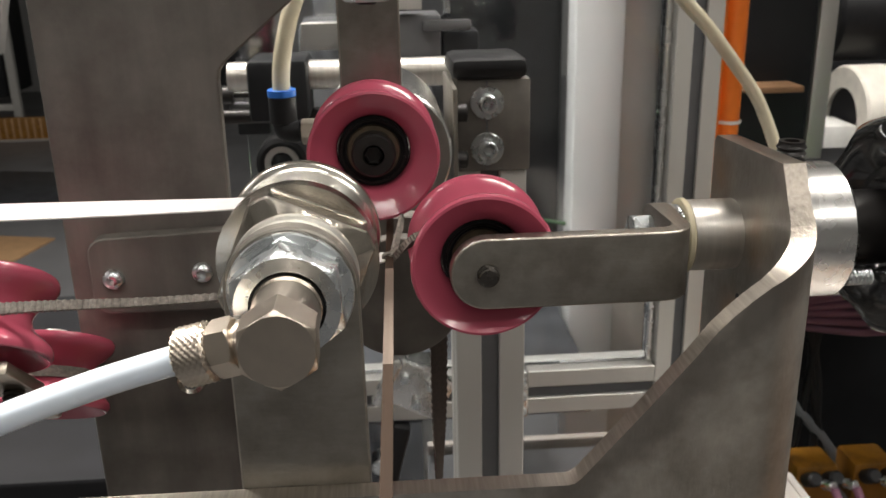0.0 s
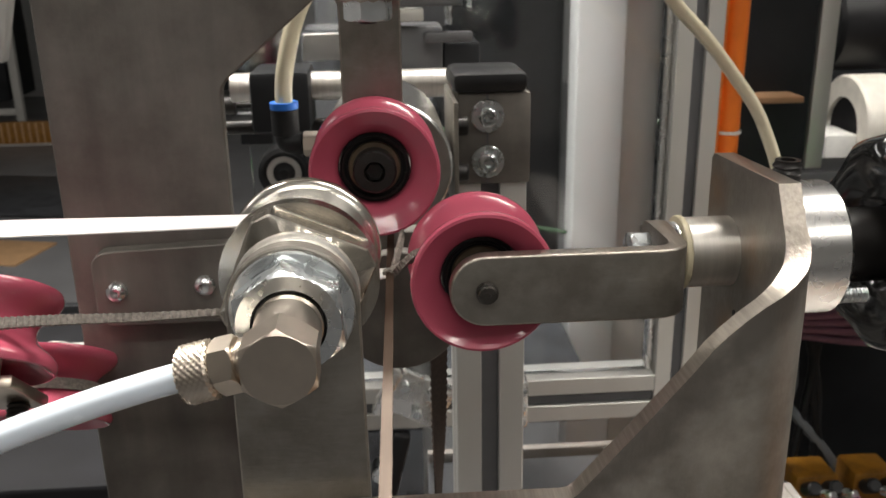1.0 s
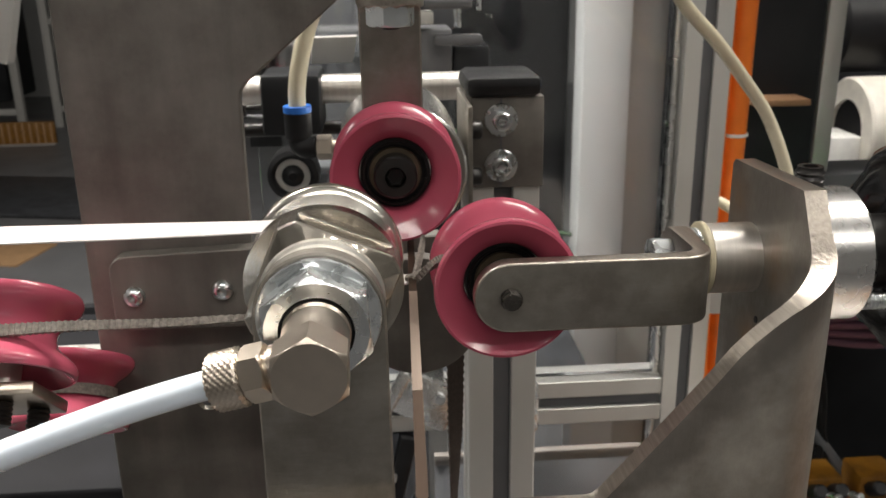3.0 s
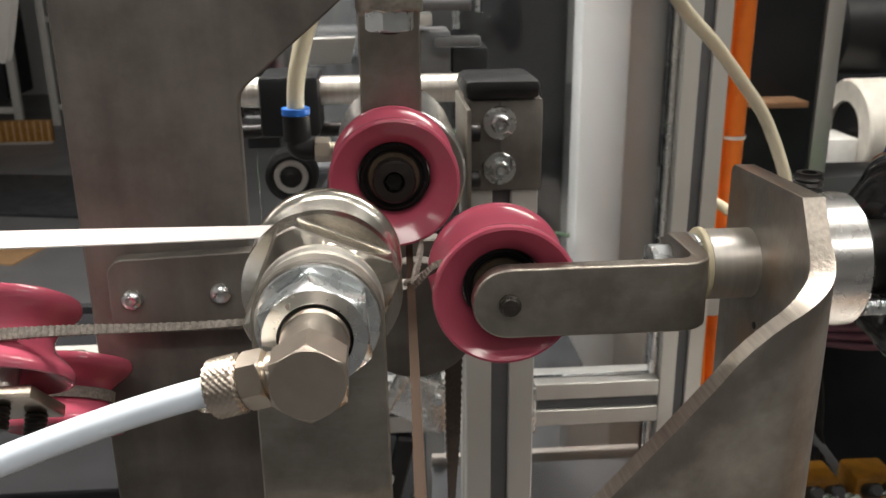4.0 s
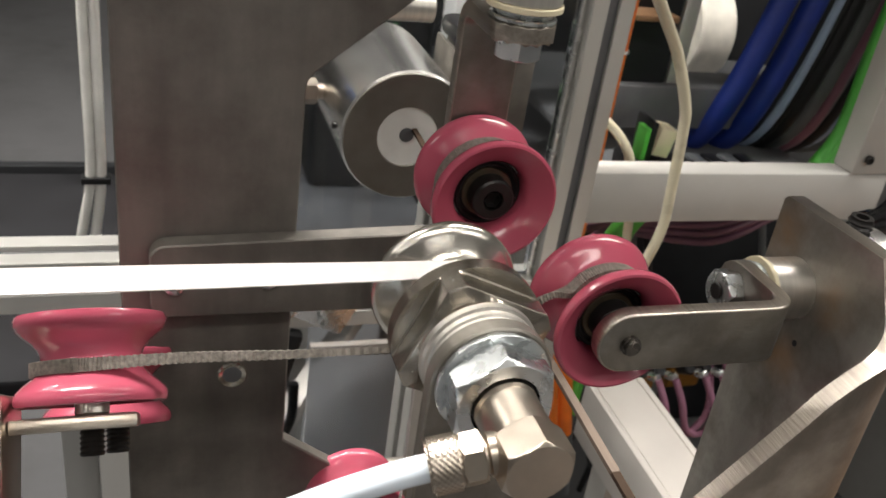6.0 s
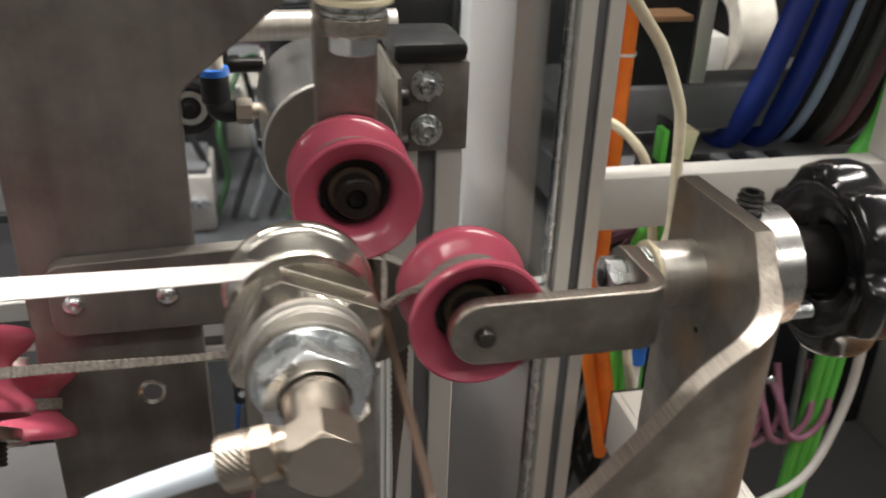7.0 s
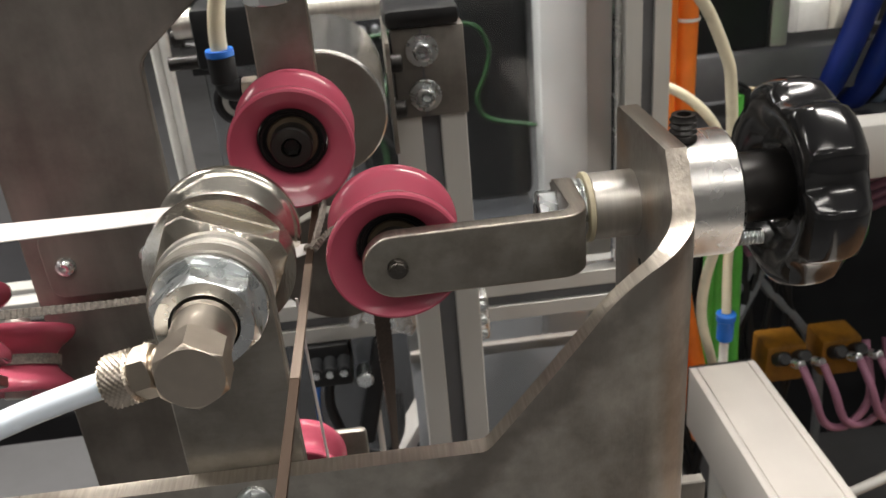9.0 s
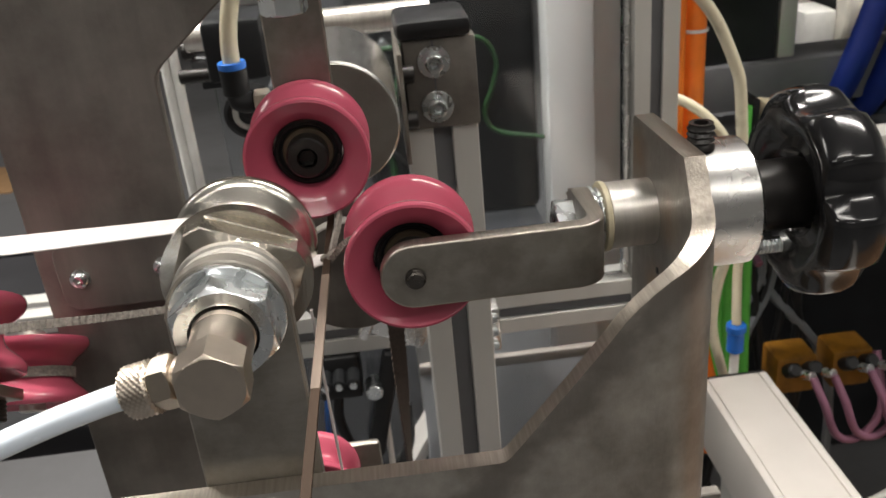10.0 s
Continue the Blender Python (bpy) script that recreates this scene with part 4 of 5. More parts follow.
part("edge_rail", box(0.3125, 0.3190, -0.30, 0.600, -0.470, -0.4100, 0.0012), M_BEAM, t)
part("end_cap", box(0.2625, 0.3185, 0.600, 0.604, -0.469, -0.411, 0.001), M_RUBBER, t, "black end cap")
for y in (-0.27, 0.56):
    part("leg", box(0.275, 0.305, y - 0.015, y + 0.015, F, -0.470, 0.001), M_PROFILE, t)
profile("rear_profile", -0.60, -0.105, 0.62, 0.66, -0.328, -0.286, "x", "pale horizontal aluminium profile")
t = thing("hose_pair", -0.15, 0.75, -0.42, "two pale plastic hoses held by a black tie", "hose")
part("hose", sweep([(-0.150, 0.75, 0.20), (-0.1515, 0.75, -0.05), (-0.1518, 0.75, -0.15), (-0.1519, 0.75, -0.2033), (-0.1526, 0.75, -0.2765), (-0.1607, 0.75, -0.3237), (-0.1688, 0.75, -0.3678), (-0.173, 0.75, -0.418)], 0.0042, 14, 6), M_WHITEPLUG, t)
part("hose", sweep([(-0.140, 0.75, 0.20), (-0.1425, 0.75, -0.05), (-0.1435, 0.75, -0.158), (-0.1437, 0.75, -0.2031), (-0.1445, 0.75, -0.2765), (-0.1500, 0.75, -0.324), (-0.1576, 0.75, -0.3683), (-0.162, 0.75, -0.418)], 0.0042, 14, 6), M_WHITEPLUG, t)
part("tie", box(-0.1600, -0.1370, 0.744, 0.756, -0.285, -0.279, 0.001), M_RUBBER, t, "black cable tie")

# ---- right cabinet and its cables ----


def cabinet():
    t = thing("control_cabinet", 0.45, 0.9, F, "open white control cabinet full of cables", "cabinet")
    part("lower_rail", box(0.256, 0.585, 0.672, 0.70, -0.2885, -0.2385, 0.002), M_WHITEPAINT, t)
    part("side_post", box(0.538, 0.585, 0.671, 0.70, -0.2383, 0.118, 0.002), M_WHITEPAINT, t)
    part("post_screw", at(socket_screw(0.0045, 0.004, 0.002), toY(0.550, 0.6702, -0.222)), M_BLACKOX, t, "black screw")
    part("back_panel", box(0.33, 1.4, 1.50, 1.52, -1.29, 0.9, 0), M_DARK, t, "dark cabinet back")
    # roof and side are added out of view to keep lamp light off the cables
    part("shading_roof", box(0.256, 1.4, 0.671, 1.0, 0.12, 0.15, 0.002), M_WHITEPAINT, t)
    part("shading_side", box(1.38, 1.4, 0.70, 1.50, -1.29, 0.118, 0.002), M_WHITEPAINT, t)
    part("tray", box(0.345, 1.0, 0.95, 1.45, -0.42, -0.36, 0.004), M_GREYSHEET, t)
    # added sheet, hidden behind the rail, that shades the valves below
    part("shading_shelf", box(0.345, 0.60, 0.7005, 1.20, -0.300, -0.288, 0.001), M_GREYSHEET, t)
    part("upper_shelf", box(0.328, 0.62, 0.84, 0.90, -0.262, -0.2142, 0.003), M_GREYSHEET, t)


cabinet()
rng = random.Random(4)
for i, (x, r) in enumerate(((0.2870, 0.0066), (0.3050, 0.0105))):
    y = 0.747 + 0.010 * i
    solo("orange_cable", sweep([(x + 0.004, y, 0.6), (x, y, 0.1), (x - 0.001, y, -0.15), (x - 0.001, y, -0.30), (x - 0.001, y - 0.002, -0.36), (x + 0.004, y - 0.004, -0.43), (x + 0.019, y - 0.004, -0.50), (x + 0.05, y + 0.01, -0.62)], r, 18, 6), M_ORANGE, "thick orange power cable tied to the column", "cable", "orange cables")
for z in (-0.03, -0.1545):
    solo("cable_tie", at(ring(0.0107, 0.0116, 0, 0.003, 32), Matrix.Translation((0.3045, 0.757, z))), M_WHITEPLUG, "white cable tie round the orange cables", "cable tie", "cable ties")
for x0, x1, r, m, lab, n in ((0.645, 0.488, 0.0135, M_BLUEHOSE, "thick blue pneumatic hose", "blue_hose"), (0.680, 0.528, 0.0135, M_BLUEHOSE, "thick blue pneumatic hose", "blue_hose"),
                             (0.70, 0.560, 0.007, M_PALECAB, "pale bluish cable in a bundle", "pale_cable"), (0.73, 0.580, 0.010, M_RUBBER, "black cable in a bundle", "black_cable"),
                             (0.75, 0.600, 0.010, M_GREYCAB, "grey cable in a bundle", "grey_cable"), (0.77, 0.635, 0.010, M_RUBBER, "black cable in a bundle", "black_cable"), (0.695, 0.546, 0.006, M_RUBBER, "black cable in a bundle", "black_cable"), (0.745, 0.590, 0.005, M_GREYCAB, "grey cable in a bundle", "grey_cable"), (0.72, 0.569, 0.006, M_RUBBER, "black cable in a bundle", "black_cable"), (0.78, 0.650, 0.006, M_PALECAB, "pale bluish cable in a bundle", "pale_cable"), (0.76, 0.625, 0.006, M_GREYCAB, "grey cable in a bundle", "grey_cable"), (0.79, 0.665, 0.009, M_GREYCAB, "grey cable in a bundle", "grey_cable"), (0.74, 0.615, 0.011, M_PURPLE, "mauve cable in a bundle", "mauve_cable")):
    x0 = x1 + 0.62 * (x0 - x1)
    solo(n, sweep([(x0 + 0.005, 0.86, 0.118), (x0 - 0.02, 0.85, 0.06), ((x0 + x1) / 2 + 0.004, 0.84, -0.08), (x1, 0.84, -0.255), (x1 - 0.008, 0.93, -0.315), (x1 - 0.01, 1.05, -0.348)], r, 14, 6), m, lab, "cable", "cabinet cables")
for k in range(4):
    solo("green_cable", sweep([(0.650 + 0.009 * k, 0.81, 0.115), (0.645 + 0.009 * k, 0.805, 0.0), (0.634 + 0.009 * k, 0.80, -0.0895), (0.621 + 0.009 * k, 0.79, -0.1585), (0.605 + 0.009 * k, 0.775, -0.2265 - 0.004 * k), (0.575 + 0.004 * k, 0.76, -0.261 - 0.005 * k), (0.523, 0.728 + 0.004 * k, -0.276 - 0.001 * k), (0.42, 0.7165 + 0.007 * k, -0.280), (0.352 + 0.002 * k, 0.735, -0.31 - 0.004 * k), (0.342 + 0.009 * k, 0.765, -0.40), (0.350 + 0.01 * k, 0.775, -0.60)], 0.0065, 12, 6), M_GREEN,
         "bright green cable sweeping through the cabinet", "cable", "green cables")
for k in range(3):
    solo("green_cable", sweep([(0.590 - 0.012 * k, 0.73, -0.29), (0.590 - 0.012 * k, 0.72, -0.45), (0.585 - 0.012 * k, 0.72, -0.65), (0.58 - 0.012 * k, 0.73, -1.0)], 0.0065, 12, 6), M_GREEN, "bright green cable hanging beside the cabinet post", "cable", "green cables")
for k in range(6):
    pts = [(0.30 + 0.02 * k, 0.80, -0.36 - 0.012 * k), (0.40, 0.80 + 0.01 * k, -0.345 - 0.01 * k), (0.52, 0.82, -0.335 - 0.012 * k), (0.62, 0.83, -0.32 - 0.008 * k)]
    solo("mauve_cable", sweep(pts, 0.0045, 10, 6), M_PURPLE, "mauve cable hanging under the cabinet rail", "cable", "mauve cables")


t = thing("terminal_block", 0.372, 0.76, -0.287, "black terminal block with cream and green covers", "terminal block")
part("base", box(0.345, 0.400, 0.748, 0.79, -0.2875, -0.262, 0.002), M_RUBBER, t)
part("cover", at(box(-0.010, 0.010, -0.012, 0.012, -0.014, 0.016, 0.002), pose(0.379, 0.765, -0.2445, 0, 12, 0)), M_NYLON, t, "cream cover")
part("clip", box(0.354, 0.360, 0.752, 0.77, -0.2615, -0.228, 0.001), M_GREEN, t, "green clip")
part("housing", box(0.3605, 0.3665, 0.752, 0.785, -0.2615, -0.222, 0.001), M_RUBBER, t)
for k in range(5):
    part("terminal", box(0.405 + 0.020 * k, 0.421 + 0.020 * k, 0.75, 0.785, -0.2875, -0.266, 0.002), M_GREYCAB if k % 2 else M_RUBBER, t)


def valve_block(x, z):
    t = thing("valve_block", x, 0.76, z, "yellow valve block with black plugs", "valve", "valve blocks")
    part("body", box(x - 0.022, x + 0.022, 0.75, 0.79, z - 0.045, z, 0.004), M_YELLOW, t)
    for dx in (-0.011, 0.011):
        plug = part("plug", at(rod(0.0075, 0, 0.022, 24, 0.002), pose(x + dx, 0.749, z - 0.014, 55, 0, 0)), M_RUBBER, t, "black plug")
        part("plug_nut", at(rod(0.0050, 0.022, 0.036, 20, 0.001), pose(x + dx, 0.749, z - 0.014, 70, 0, 20)), M_ZINC, plug, "bright plug nut")


for x in (0.427, 0.488):
    valve_block(x, -0.509)
    for dx in (-0.011, 0.011):
        solo("valve_cable", sweep([(x + dx + 0.011, 0.716, -0.512), (x + dx + 0.018, 0.702, -0.535), (x + dx + 0.034, 0.70, -0.575), (x + dx + 0.062, 0.705, -0.585), (x + dx + 0.085, 0.71, -0.555), (x + dx + 0.09, 0.74, -0.505)], 0.0042, 12, 6), M_PURPLE, "mauve cable looping out of the valve block", "cable", "valve cables")
solo("white_cable", sweep([(0.56, 0.66, -0.42), (0.555, 0.655, -0.50), (0.52, 0.64, -0.575), (0.46, 0.63, -0.60), (0.40, 0.64, -0.63)], 0.005, 12, 6), M_WHITEPAINT, "white cable sagging below the valves", "cable")
for k in range(14):
    x = rng.uniform(0.30, 0.62)
    solo("black_cable", sweep([(x, 0.86, -0.33), (x + rng.uniform(-0.04, 0.04), 0.84, -0.45), (x + rng.uniform(-0.06, 0.06), 0.83, -0.58), (x + rng.uniform(-0.1, 0.1), 0.84, -0.8)], rng.uniform(0.004, 0.007), 10, 5), M_RUBBER if k % 3 else M_GREYCAB, "black cable hanging in the cabinet", "cable", "hanging cables")
t = thing("blue_connector", 0.335, 0.70, -0.47, "bright blue push-in connector on a hose", "connector")
part("barrel", at(rod(0.008, 0, 0.022, 20, 0.001), pose(0.335, 0.70, -0.455)), M_BLUE, t)
part("collar", at(rod(0.0095, 0, 0.008, 20, 0.001), pose(0.335, 0.70, -0.433)), M_BLUE, t)
part("tail", at(rod(0.0045, 0, 0.03, 16, 0.001), pose(0.335, 0.70, -0.485)), M_WHITEPLUG, t)
solo("beige_hose", sweep([(0.335, 0.70, -0.425), (0.338, 0.712, -0.38), (0.340, 0.716, -0.33), (0.328, 0.715, -0.265), (0.31, 0.713, -0.228), (0.275, 0.713, -0.200), (0.235, 0.713, -0.195)], 0.0045, 14, 6), M_HOSE, "beige hose ending in the blue connector", "hose")

# spool, dark column and grey posts seen over the bracket


def spool():
    t = thing("tape_spool", 0.70, 1.25, -0.255, "cream plastic tape spool on a black hub", "spool")
    part("rim", at(rev([(0.045, 0), (0.074, 0.0), (0.077, 0.004), (0.077, 0.056), (0.074, 0.060), (0.045, 0.060)], 56, True), toX(0.672, 1.25, -0.255)), M_SPOOL, t)
    part("hub", at(rod(0.045, 0.006, 0.050, 40), toX(0.672, 1.25, -0.255)), M_RUBBER, t, "black hub")
    part("bearing_block", box(0.625, 0.672, 1.20, 1.27, -0.32, -0.255, 0.004), M_WHITEPLUG, t)


spool()
solo("black_motor", at(rod(0.065, 0, 0.10, 40, 0.006), toX(0.66, 1.32, -0.115)), M_RUBBER, "black cylindrical motor above the spool", "motor")
solo("machine_cover", box(0.330, 0.4230, 0.85, 0.88, -0.214, 0.119, 0.003), M_DARK, "dark machine panel behind the cables", "panel")
solo("grey_post", box(0.4250, 0.4430, 0.85, 0.88, -0.214, 0.119, 0.002), M_PROFILE, "slim grey metal post", "post")
solo("panel_ledge", box(0.345, 0.400, 0.815, 0.85, -0.140, -0.134, 0.001), M_WOOD, "small brown ledge on the dark panel", "ledge")

# ---- middle background ----
solo("guide_rod", at(rod(0.0088, -0.09, 0.06, 36), toX(0, 0.55, -0.0740)), M_TURN, "polished steel guide rod", "rod")
solo("thin_rod", at(rod(0.0045, -0.10, -0.02, 24), toX(0, 0.56, -0.100)), M_BLACKOX, "thin dark steel rod behind the head", "rod")
t = thing("slide_carriage", -0.06, 0.6, -0.10, "black slide carriage with fittings", "machine part")
part("carriage", box(-0.076, -0.041, 0.525, 0.57, -0.098, -0.062, 0.003), M_DARK, t)
part("top_block", box(0.0432, 0.068, 0.600, 0.66, -0.075, -0.0545, 0.003), M_DARK, t)
part("pale_block", box(0.0120, 0.0428, 0.600, 0.64, -0.076, -0.0440, 0.002), M_GREYSHEET, t, "grey machined block")
part("tilted_sheet", at(box(-0.015, 0.015, -0.020, 0.020, -0.0008, 0.0008, 0.0003), pose(-0.038, 0.640, -0.060, -32, 0, 8)), M_PROFILE, t, "pale tilted sheet")
part("knob_rod", at(join(rod(0.0022, -0.101, -0.070, 14), rod(0.0062, -0.104, -0.096, 20, 0.001)), toX(0, 0.600, -0.0925)), M_BLACKOX, t, "dark rod with a knob")
part("jaw_bar", box(-0.100, -0.0745, 0.600, 0.612, -0.1095, -0.0990, 0.001), M_GREYSHEET, t, "grey jaw bar")
part("jaw_bar", box(-0.096, -0.0745, 0.604, 0.612, -0.1205, -0.1125, 0.001), M_DARK, t)
part("lever", at(rod(0.0025, 0, 0.03, 16), pose(0.048, 0.62, -0.045)), M_ZINC, t, "small bright lever")
part("rail_block", box(-0.02, 0.05, 0.66, 0.72, -0.050, 0.02, 0.003), M_GREYSHEET, t)
t = thing("limit_switch_unit", 0.02, 0.60, -0.03, "dark steel carriage end with a bright lever and small blocks", "machine part")
part("bracket_plate", box(-0.012, 0.0115, 0.598, 0.612, -0.062, -0.0165, 0.001), M_PLATE, t)
part("ledge", box(-0.012, 0.012, 0.582, 0.598, -0.030, -0.018, 0.001), M_PROFILE, t)
part("rail", at(rod(0.0050, 0.012, 0.055, 20), toX(0, 0.592, -0.026)), M_GREYSHEET, t)
part("stop", box(0.012, 0.030, 0.590, 0.61, -0.040, -0.0322, 0.001), M_PROFILE, t)
part("housing", box(0.0300, 0.0620, 0.590, 0.5985, -0.0540, -0.0470, 0.002), M_SLOT, t)
part("edge_rod", at(rod(0.0016, -0.0330, 0.20, 12), pose(0.0605, 0.600, 0)), M_ZINC, t, "slim bright rod")
for dx in (0.0, 0.012):
    part("post", at(rod(0.0042, -0.0210, 0.004, 16), pose(0.022 + dx, 0.60, 0)), M_BLACKOX, t)
t = thing("loose_cable", 0.11, 0.73, -0.2, "green cable looping behind the clear guard", "cable")
part("loop", sweep([(0.02, 0.97, -0.190), (0.095, 0.97, -0.184), (0.1400, 0.97, -0.188), (0.1560, 0.97, -0.2150), (0.150, 0.97, -0.245), (0.1400, 0.97, -0.2700), (0.152, 0.97, -0.296), (0.205, 0.955, -0.305)], 0.0026, 10, 6), M_DARKGREEN, t)
t = thing("acrylic_guard", 0.0, 0.671, -0.9, "clear acrylic guard panel in the frame", "panel")
part("upper_pane", box(-0.10, 0.2140, 0.668, 0.674, -0.336, 0.9, 0), M_GLASS, t)
part("lower_pane", box(-0.10, 0.2140, 0.668, 0.674, -1.3, -0.376, 0), M_GLASS, t)
part("edge_strip", box(0.2145, 0.2195, 0.664, 0.678, -1.3, 0.9, 0.001), M_ALU, t, "bright edge strip")
t = thing("bright_column", 0.25, 0.97, -1.3, "broad pale aluminium column with a greyer side rail", "column")
part("face", box(0.2110, 0.2640, 0.957, 1.00, -1.3, 1.2, 0.002), M_COLUMN, t)
part("side_rail", box(0.2645, 0.3050, 0.965, 1.00, -1.3, 1.2, 0.002), M_PROFILE, t, "greyer side rail")
solo("dark_machine_body", box(0.075, 0.2105, 1.02, 1.30, -0.42, 0.7, 0.01), M_DARK, "dark machine body behind the guard", "machine body")
t = thing("machine_table", -0.4, 1.3, F, "dark grey machine table on aluminium posts", "table")
part("top", box(-0.13, 0.205, 0.80, 1.9, -0.46, -0.42, 0.004), M_TABLE, t)
for x in (-0.10, 0.03):
    for y in (0.84, 1.85):
        part("post", box(x - 0.02, x + 0.02, y - 0.02, y + 0.02, F, -0.46, 0.002), M_PROFILE, t)
a, b = Vector((0.118, 0.842, -0.462)), Vector((-0.135, 0.657, -0.745))
t = thing("diagonal_strut", -0.01, 0.75, -0.6, "pale diagonal strut between post and table", "strut")
part("bar", at(box(-0.012, 0.012, -0.008, 0.008, 0, (b - a).length, 0.002), Matrix.Translation(a) @ (b - a).to_track_quat("Z", "Y").to_matrix().to_4x4()), M_BEAM, t)
part("foot", box(-0.148, -0.120, 0.6585, 0.668, -0.765, -0.725, 0.002), M_ALU, t)
solo("rear_cover", box(-0.16, 0.1, 2.3, 2.36, F, 0.6, 0.006), M_GREYSHEET, "grey sheet metal cover standing behind", "panel")
t = thing("side_trough", -0.5, 0.86, F, "black machine trough beside the pale profile", "trough")
part("tray", box(-0.9, -0.135, 0.664, 1.06, -0.45, -0.42, 0.004), M_BLACKSHEET, t)
part("lip", box(-0.9, -0.135, 1.0602, 1.075, -0.45, -0.412, 0.002), M_DARK, t)
for x in (-0.86, -0.20):
    part("leg", box(x - 0.02, x + 0.02, 0.95, 0.99, F, -0.4502, 0.002), M_PROFILE, t)
t = thing("floor_mat", -2.0, 5.0, F, "dark rubber mat lying on the hall floor", "mat")
part("sheet", at(box(-0.62, 0.60, -0.40, 0.42, 0.0, 0.012, 0.004), pose(-2.05, 5.08, F, 0, 0, -12)), M_TABLE, t)
part("border", at(box(-0.64, 0.62, -0.42, -0.402, 0.0, 0.008, 0.002), pose(-2.05, 5.08, F, 0, 0, -12)), M_DARK, t)
solo("cardboard_sheet", at(box(-0.35, 0.14, -0.16, 0.16, 0.0, 0.01, 0.002), pose(-1.75, 4.02, F, 0, 0, -14)), M_CARD, "brown cardboard sheet on the hall floor", "cardboard")
t = thing("low_barrier", -3.0, 6.55, F, "orange-yellow slatted low barrier on the floor", "barrier")
part("rail", box(-3.6, -2.40, 6.60, 6.63, F + 0.005, F + 0.165, 0.004), M_YELLOW, t)
for k in range(24):
    part("slat", box(-3.58 + 0.05 * k, -3.566 + 0.05 * k, 6.592, 6.5995, F + 0.01, F + 0.16, 0.001), M_CARD, t)
part("foot_rail", box(-3.6, -2.40, 6.56, 6.66, F, F + 0.0048, 0.001), M_WHITEPAINT, t)
rngh = random.Random(21)
for bx, by, bw in ((-3.3, 7.2, 0.9), (-2.2, 7.3, 0.8), (-1.2, 7.4, 0.8)):
    t = thing("frame_machine", bx, by, F, "dark machine in a pale tubular frame across the hall", "machine", "far machines")
    part("body", box(bx - bw / 2 + 0.08, bx + bw / 2 - 0.08, by + 0.05, by + 0.6, F + 0.22, F + 1.5, 0.02), M_DARK, t)
    for px in (bx - bw / 2, bx + bw / 2):
        part("post", box(px - 0.03, px + 0.03, by - 0.03, by + 0.03, F, F + 1.7, 0.004), M_WHITEPAINT, t)
    for z in (0.12, 0.8, 1.5):
        part("cross_tube", box(bx - bw / 2 + 0.0305, bx + bw / 2 - 0.0305, by - 0.02, by + 0.02, F + z, F + z + 0.05, 0.004), M_WHITEPAINT, t)
    for q in range(28):
        px, pz = bx + rngh.uniform(-bw / 2 + 0.12, bw / 2 - 0.2), F + rngh.uniform(0.3, 1.3)
        part("unit", box(px, px + rngh.uniform(0.03, 0.14), by + rngh.uniform(-0.03, 0.03), by + 0.0498, pz, pz + rngh.uniform(0.015, 0.08), 0.004), rngh.choice((M_PROFILE, M_GREYSHEET, M_WHITEPLUG, M_RUBBER, M_PALECAB, M_GREYCAB, M_SPOOL)), t)
t = thing("upright_sign", -0.40, 0.96, -0.42, "pale upright panel on a dark post", "panel")
part("board", at(box(-0.024, 0.024, 0.95, 0.97, -0.19, 0.19, 0.002), pose(-0.360, 0, 0.090, 0, 15, 0)), M_WHITEPAINT, t)
part("post", box(-0.66, -0.64, 0.972, 0.985, -0.42, 0.26, 0.001), M_DARK, t)
part("arm", box(-0.66, -0.36, 0.9705, 0.9718, 0.20, 0.24, 0), M_DARK, t)
solo("pallet_floor", box(0.33, 1.6, -0.4, 0.62, F, -0.86, 0.004), M_WOOD, "brown wooden pallet deck under a wire mesh", "pallet")
mesh = thing("wire_mesh", 0.8, 0.1, -0.86, "dark wire mesh over the pallet", "mesh")
for k in range(30):
    part("wire", at(rod(0.002, -0.6, 0.6, 6), pose(0.34 + 0.04 * k, 0.0, -0.858, 90, 0, 0)), M_RUBBER, mesh)
    part("wire", at(rod(0.002, -0.6, 0.6, 6), toX(0.95, -0.58 + 0.04 * k, -0.858)), M_RUBBER, mesh)
t = thing("cast_clamp", 0.02, 0.60, -0.33, "bright cast clamp with bolts on the horizontal profile", "clamp")
part("casting", at(join(box(-0.026, 0.026, 0.0, 0.012, -0.018, 0.018, 0.003), box(-0.028, -0.020, -0.010, 0.0, -0.020, 0.020, 0.002)), pose(0.0180, 0.598, -0.318, 0, 28, 0)), M_ALU, t)
part("mount", box(0.002, 0.036, 0.6105, 0.6545, -0.334, -0.312, 0.003), M_ALU, t)
for dx, dz in ((-0.008, 0.012), (0.012, 0.004), (0.0, -0.010)):
    part("bolt", at(rod(0.0038, 0, 0.006, 16), toY(0.0180 + dx, 0.598, -0.318 + dz)), M_ZINC, t, "bright bolt")

t = thing("lower_cover", 0.125, 0.702, F, "grey sheet cover below the frame with a pale top edge", "panel")
part("sheet", box(0.030, 0.2195, 0.700, 0.704, F, -0.4365, 0.001), M_COVER, t)
part("top_edge", box(0.030, 0.2195, 0.698, 0.706, -0.4362, -0.4260, 0.001), M_TAN, t, "pale folded top edge")
part("skirt", box(-0.130, 0.0295, 0.800, 0.806, F, -0.4605, 0.001), M_TABLE, t, "dark lower skirt")


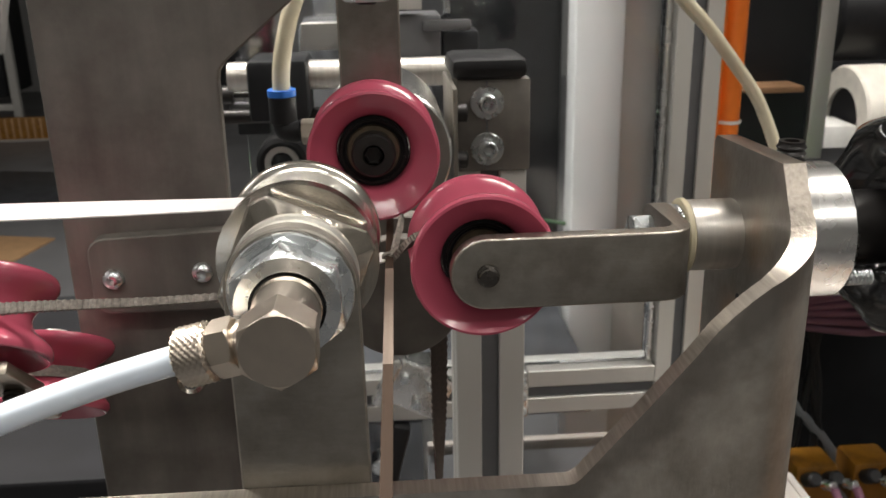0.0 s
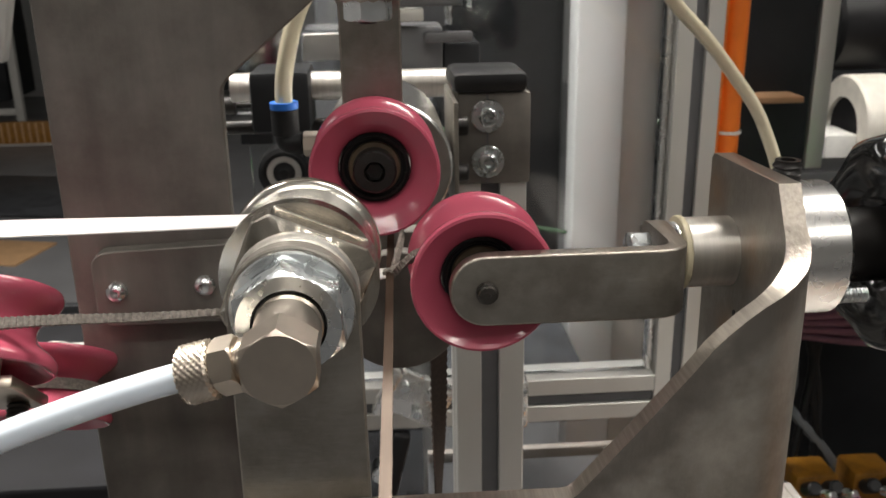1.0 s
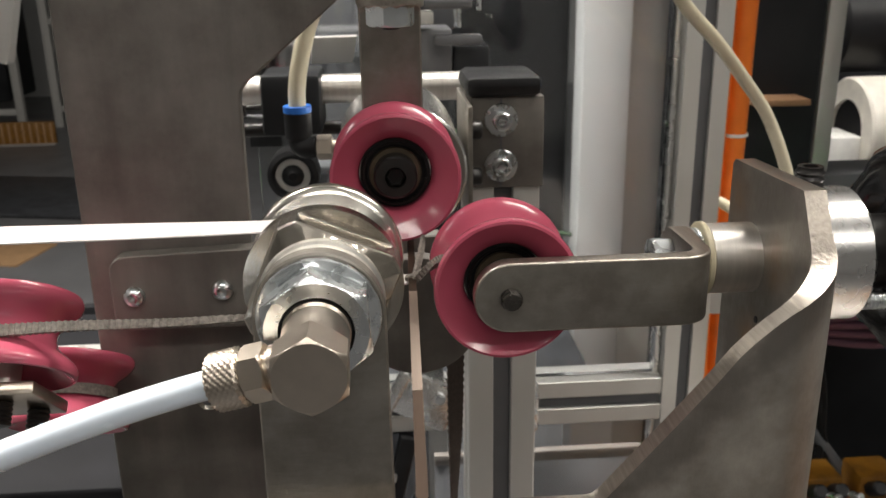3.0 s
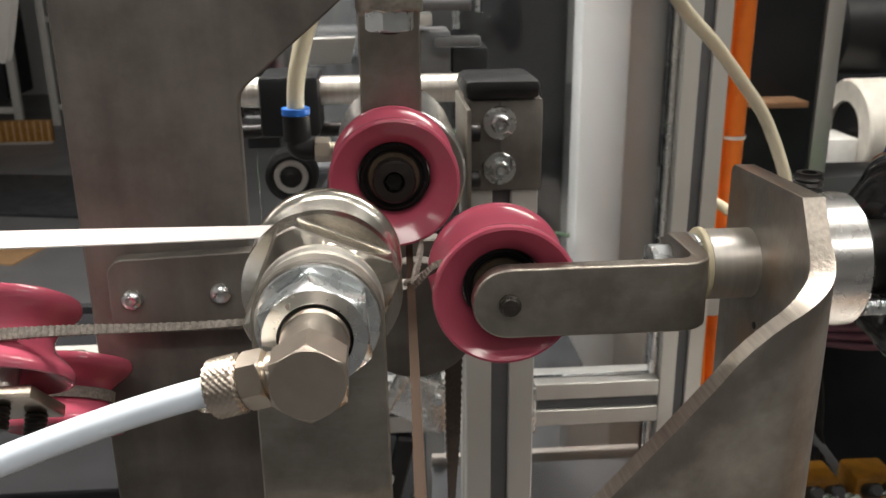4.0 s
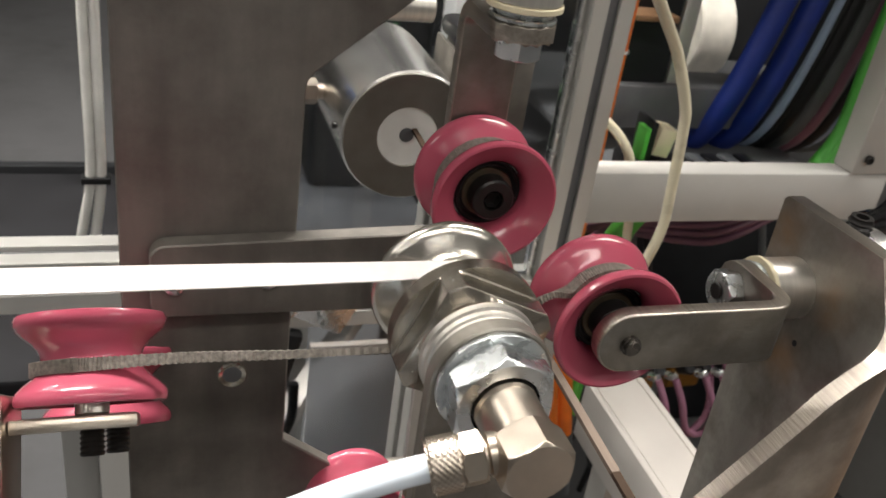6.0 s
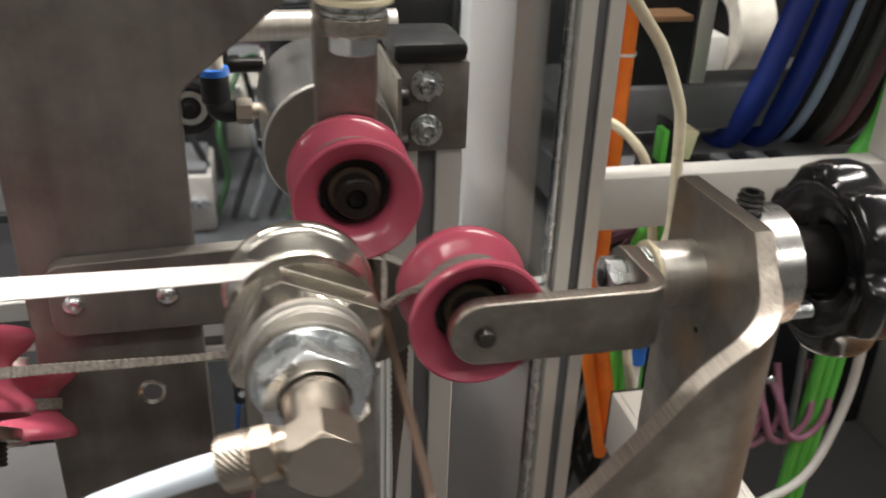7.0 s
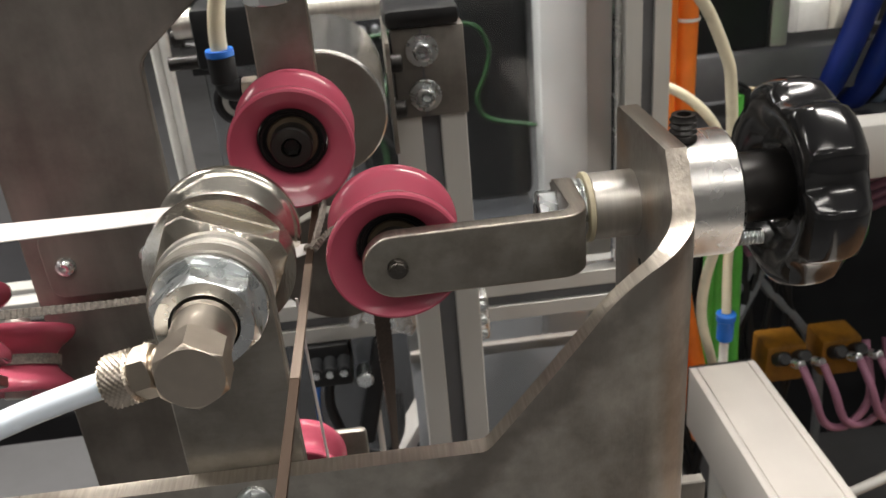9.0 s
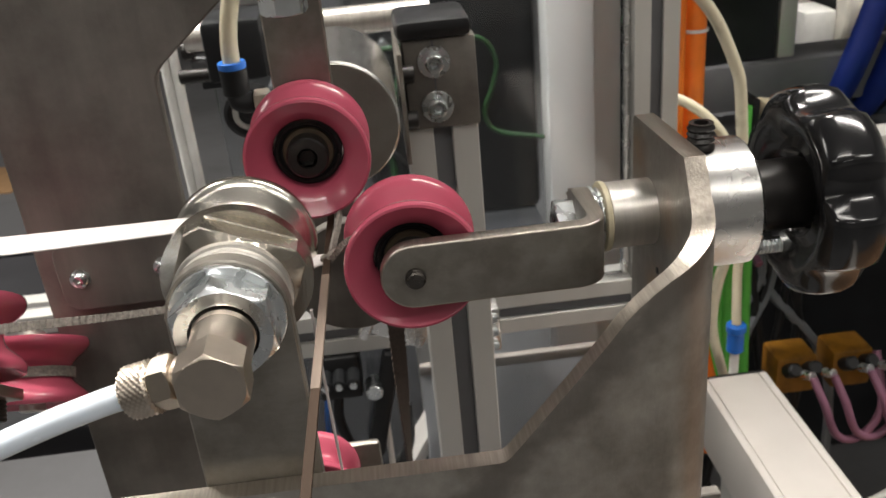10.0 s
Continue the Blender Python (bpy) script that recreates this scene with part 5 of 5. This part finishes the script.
def valve_island():
    t = thing("valve_island", -0.03, 0.66, -0.48, "black valve unit with bright fittings hanging under the profile", "valve unit")
    part("body", box(-0.060, -0.022, 0.650, 0.690, -0.420, -0.3765, 0.004), M_RUBBER, t)
    part("hanger", box(-0.050, -0.030, 0.660, 0.680, -0.3764, -0.3750, 0.0003), M_ZINC, t)
    for k in range(3):
        part("coil", at(rod(0.0062, 0, 0.020, 20, 0.001), toY(-0.052 + 0.012 * k, 0.650, -0.392)), M_DARK, t, "dark solenoid coil")
        part("coil_nut", at(hexnut(0.006, 0.020, 0.0225, 0, 0.2 * k), toY(-0.052 + 0.012 * k, 0.650, -0.392)), M_ZINC, t, "bright coil nut")
    part("lever_arm", at(box(-0.008, 0.008, -0.007, 0.007, -0.055, 0.055, 0.004), pose(-0.006, 0.655, -0.432, 0, 14, 0)), M_RUBBER, t, "long black clamp lever")
    part("pivot", at(rod(0.0075, -0.010, 0.010, 24, 0.001), toY(-0.012, 0.652, -0.412)), M_ZINC, t, "bright pivot bolt")
    part("black_hose", sweep([(-0.044, 0.665, -0.418), (-0.048, 0.668, -0.455), (-0.034, 0.672, -0.500), (-0.006, 0.676, -0.520), (0.012, 0.680, -0.495), (0.014, 0.684, -0.455)], 0.0048, 12, 6), M_RUBBER, t)
    part("blue_tube", sweep([(-0.055, 0.668, -0.418), (-0.060, 0.672, -0.470), (-0.050, 0.674, -0.540), (-0.055, 0.676, -0.640)], 0.0024, 10, 6), M_BLUE, t, "thin blue air tube")
    part("tip_rod", at(rod(0.0030, -0.530, -0.458, 16), pose(-0.006, 0.668, 0)), M_BEAM, t, "pale upright rod")


valve_island()


def drive_pulley():
    t = thing("drive_pulley", -0.0695, 0.615, -0.1435, "black round pulley with a pale ring and dark hub", "pulley")
    m = toY(-0.0695, 0.615, -0.1435)
    part("rim", at(rev([(0.0123, 0.002), (0.0150, 0.003), (0.0180, 0.0015), (0.0184, -0.002), (0.0184, -0.016), (0.0123, -0.016)], 48, True), m), M_RUBBER, t)
    part("pale_ring", at(ring(0.0078, 0.0122, -0.010, 0.0012, 40), m), M_PROFILE, t, "pale metal ring")
    part("hub", at(rev([(0, 0.004), (0.0030, 0.004), (0.0046, 0.0025), (0.0077, 0.0015), (0.0077, -0.012), (0, -0.012)], 36), m), M_RUBBER, t, "black hub")


drive_pulley()

# clutter on the table behind the head
rng = random.Random(11)
for k, (x0, x1, y, z0, z1, m, lab, nm) in enumerate((
        (-0.12, -0.075, 1.0, -0.42, -0.35, M_BEAM, "pale aluminium fixture block on the table", "fixture_block"),
        (-0.125, -0.06, 1.15, -0.42, -0.27, M_DARK, "black equipment housing on the table", "housing"),
        (-0.085, 0.00, 1.27, -0.42, -0.30, M_SPOOL, "cream plastic box on the table", "plastic_box"),
        (0.00, 0.07, 1.10, -0.42, -0.18, M_DARK, "black equipment housing on the table", "housing"),
        (-0.125, -0.02, 1.45, -0.42, -0.12, M_GREYSHEET, "grey sheet metal box on the table", "metal_box"),
        (-0.12, -0.05, 1.75, -0.42, -0.16, M_DARK, "black equipment housing on the table", "housing"),
        (-0.05, 0.07, 1.60, -0.42, 0.05, M_GREYSHEET, "grey tall machine housing on the table", "machine_housing"))):
    t = thing(nm, (x0 + x1) / 2, y, z0, lab, "housing")
    part("casing", box(x0, x1, y, y + 0.10, z0, z1, 0.004), m, t)
    part("lid", box(x0 + 0.006, x1 - 0.006, y + 0.006, y + 0.094, z1, z1 + 0.008, 0.002), M_GREYSHEET, t)
    for q in range(3):
        part("fitting", at(rod(0.006, 0, 0.012, 14), toY(x0 + (x1 - x0) * (0.25 + 0.25 * q), y, z1 - 0.03)), M_ZINC, t, "bright fitting")
for k in range(7):
    x = -0.10 + 0.022 * k
    solo("table_cable", sweep([(x, 1.02, -0.414), (x + 0.02, 1.03, -0.36), (x + rng.uniform(-0.03, 0.05), 1.04, -0.30), (x + 0.06, 1.14, -0.25), (x + 0.09, 1.2, -0.412)], 0.004, 10, 5), (M_RUBBER, M_DARKGREEN, M_RUBBER, M_GREYCAB)[k % 4], "cable looping over the machine table", "cable", "table cables")


def motions():
    # each slide also carries the painted bright section out and back
    hold = {0.0: 0}
    for s in (0.6, 2.2, 3.8, 5.38, 6.95, 8.5):
        hold.update({round(s - 0.1, 2): 0, s: -0.004, round(s + 0.1, 2): -0.14, round(s + 0.3, 2): -0.14, round(s + 0.4, 2): -0.058, round(s + 0.5, 2): 0})
    hold[10.0] = 0
    d = Vector((0.021, 1, 0.006))
    base = ORIGIN["conductor_strip"]
    walk(STRIP, [(t, Matrix.Translation(base + d * s)) for t, s in hold.items()])


motions()
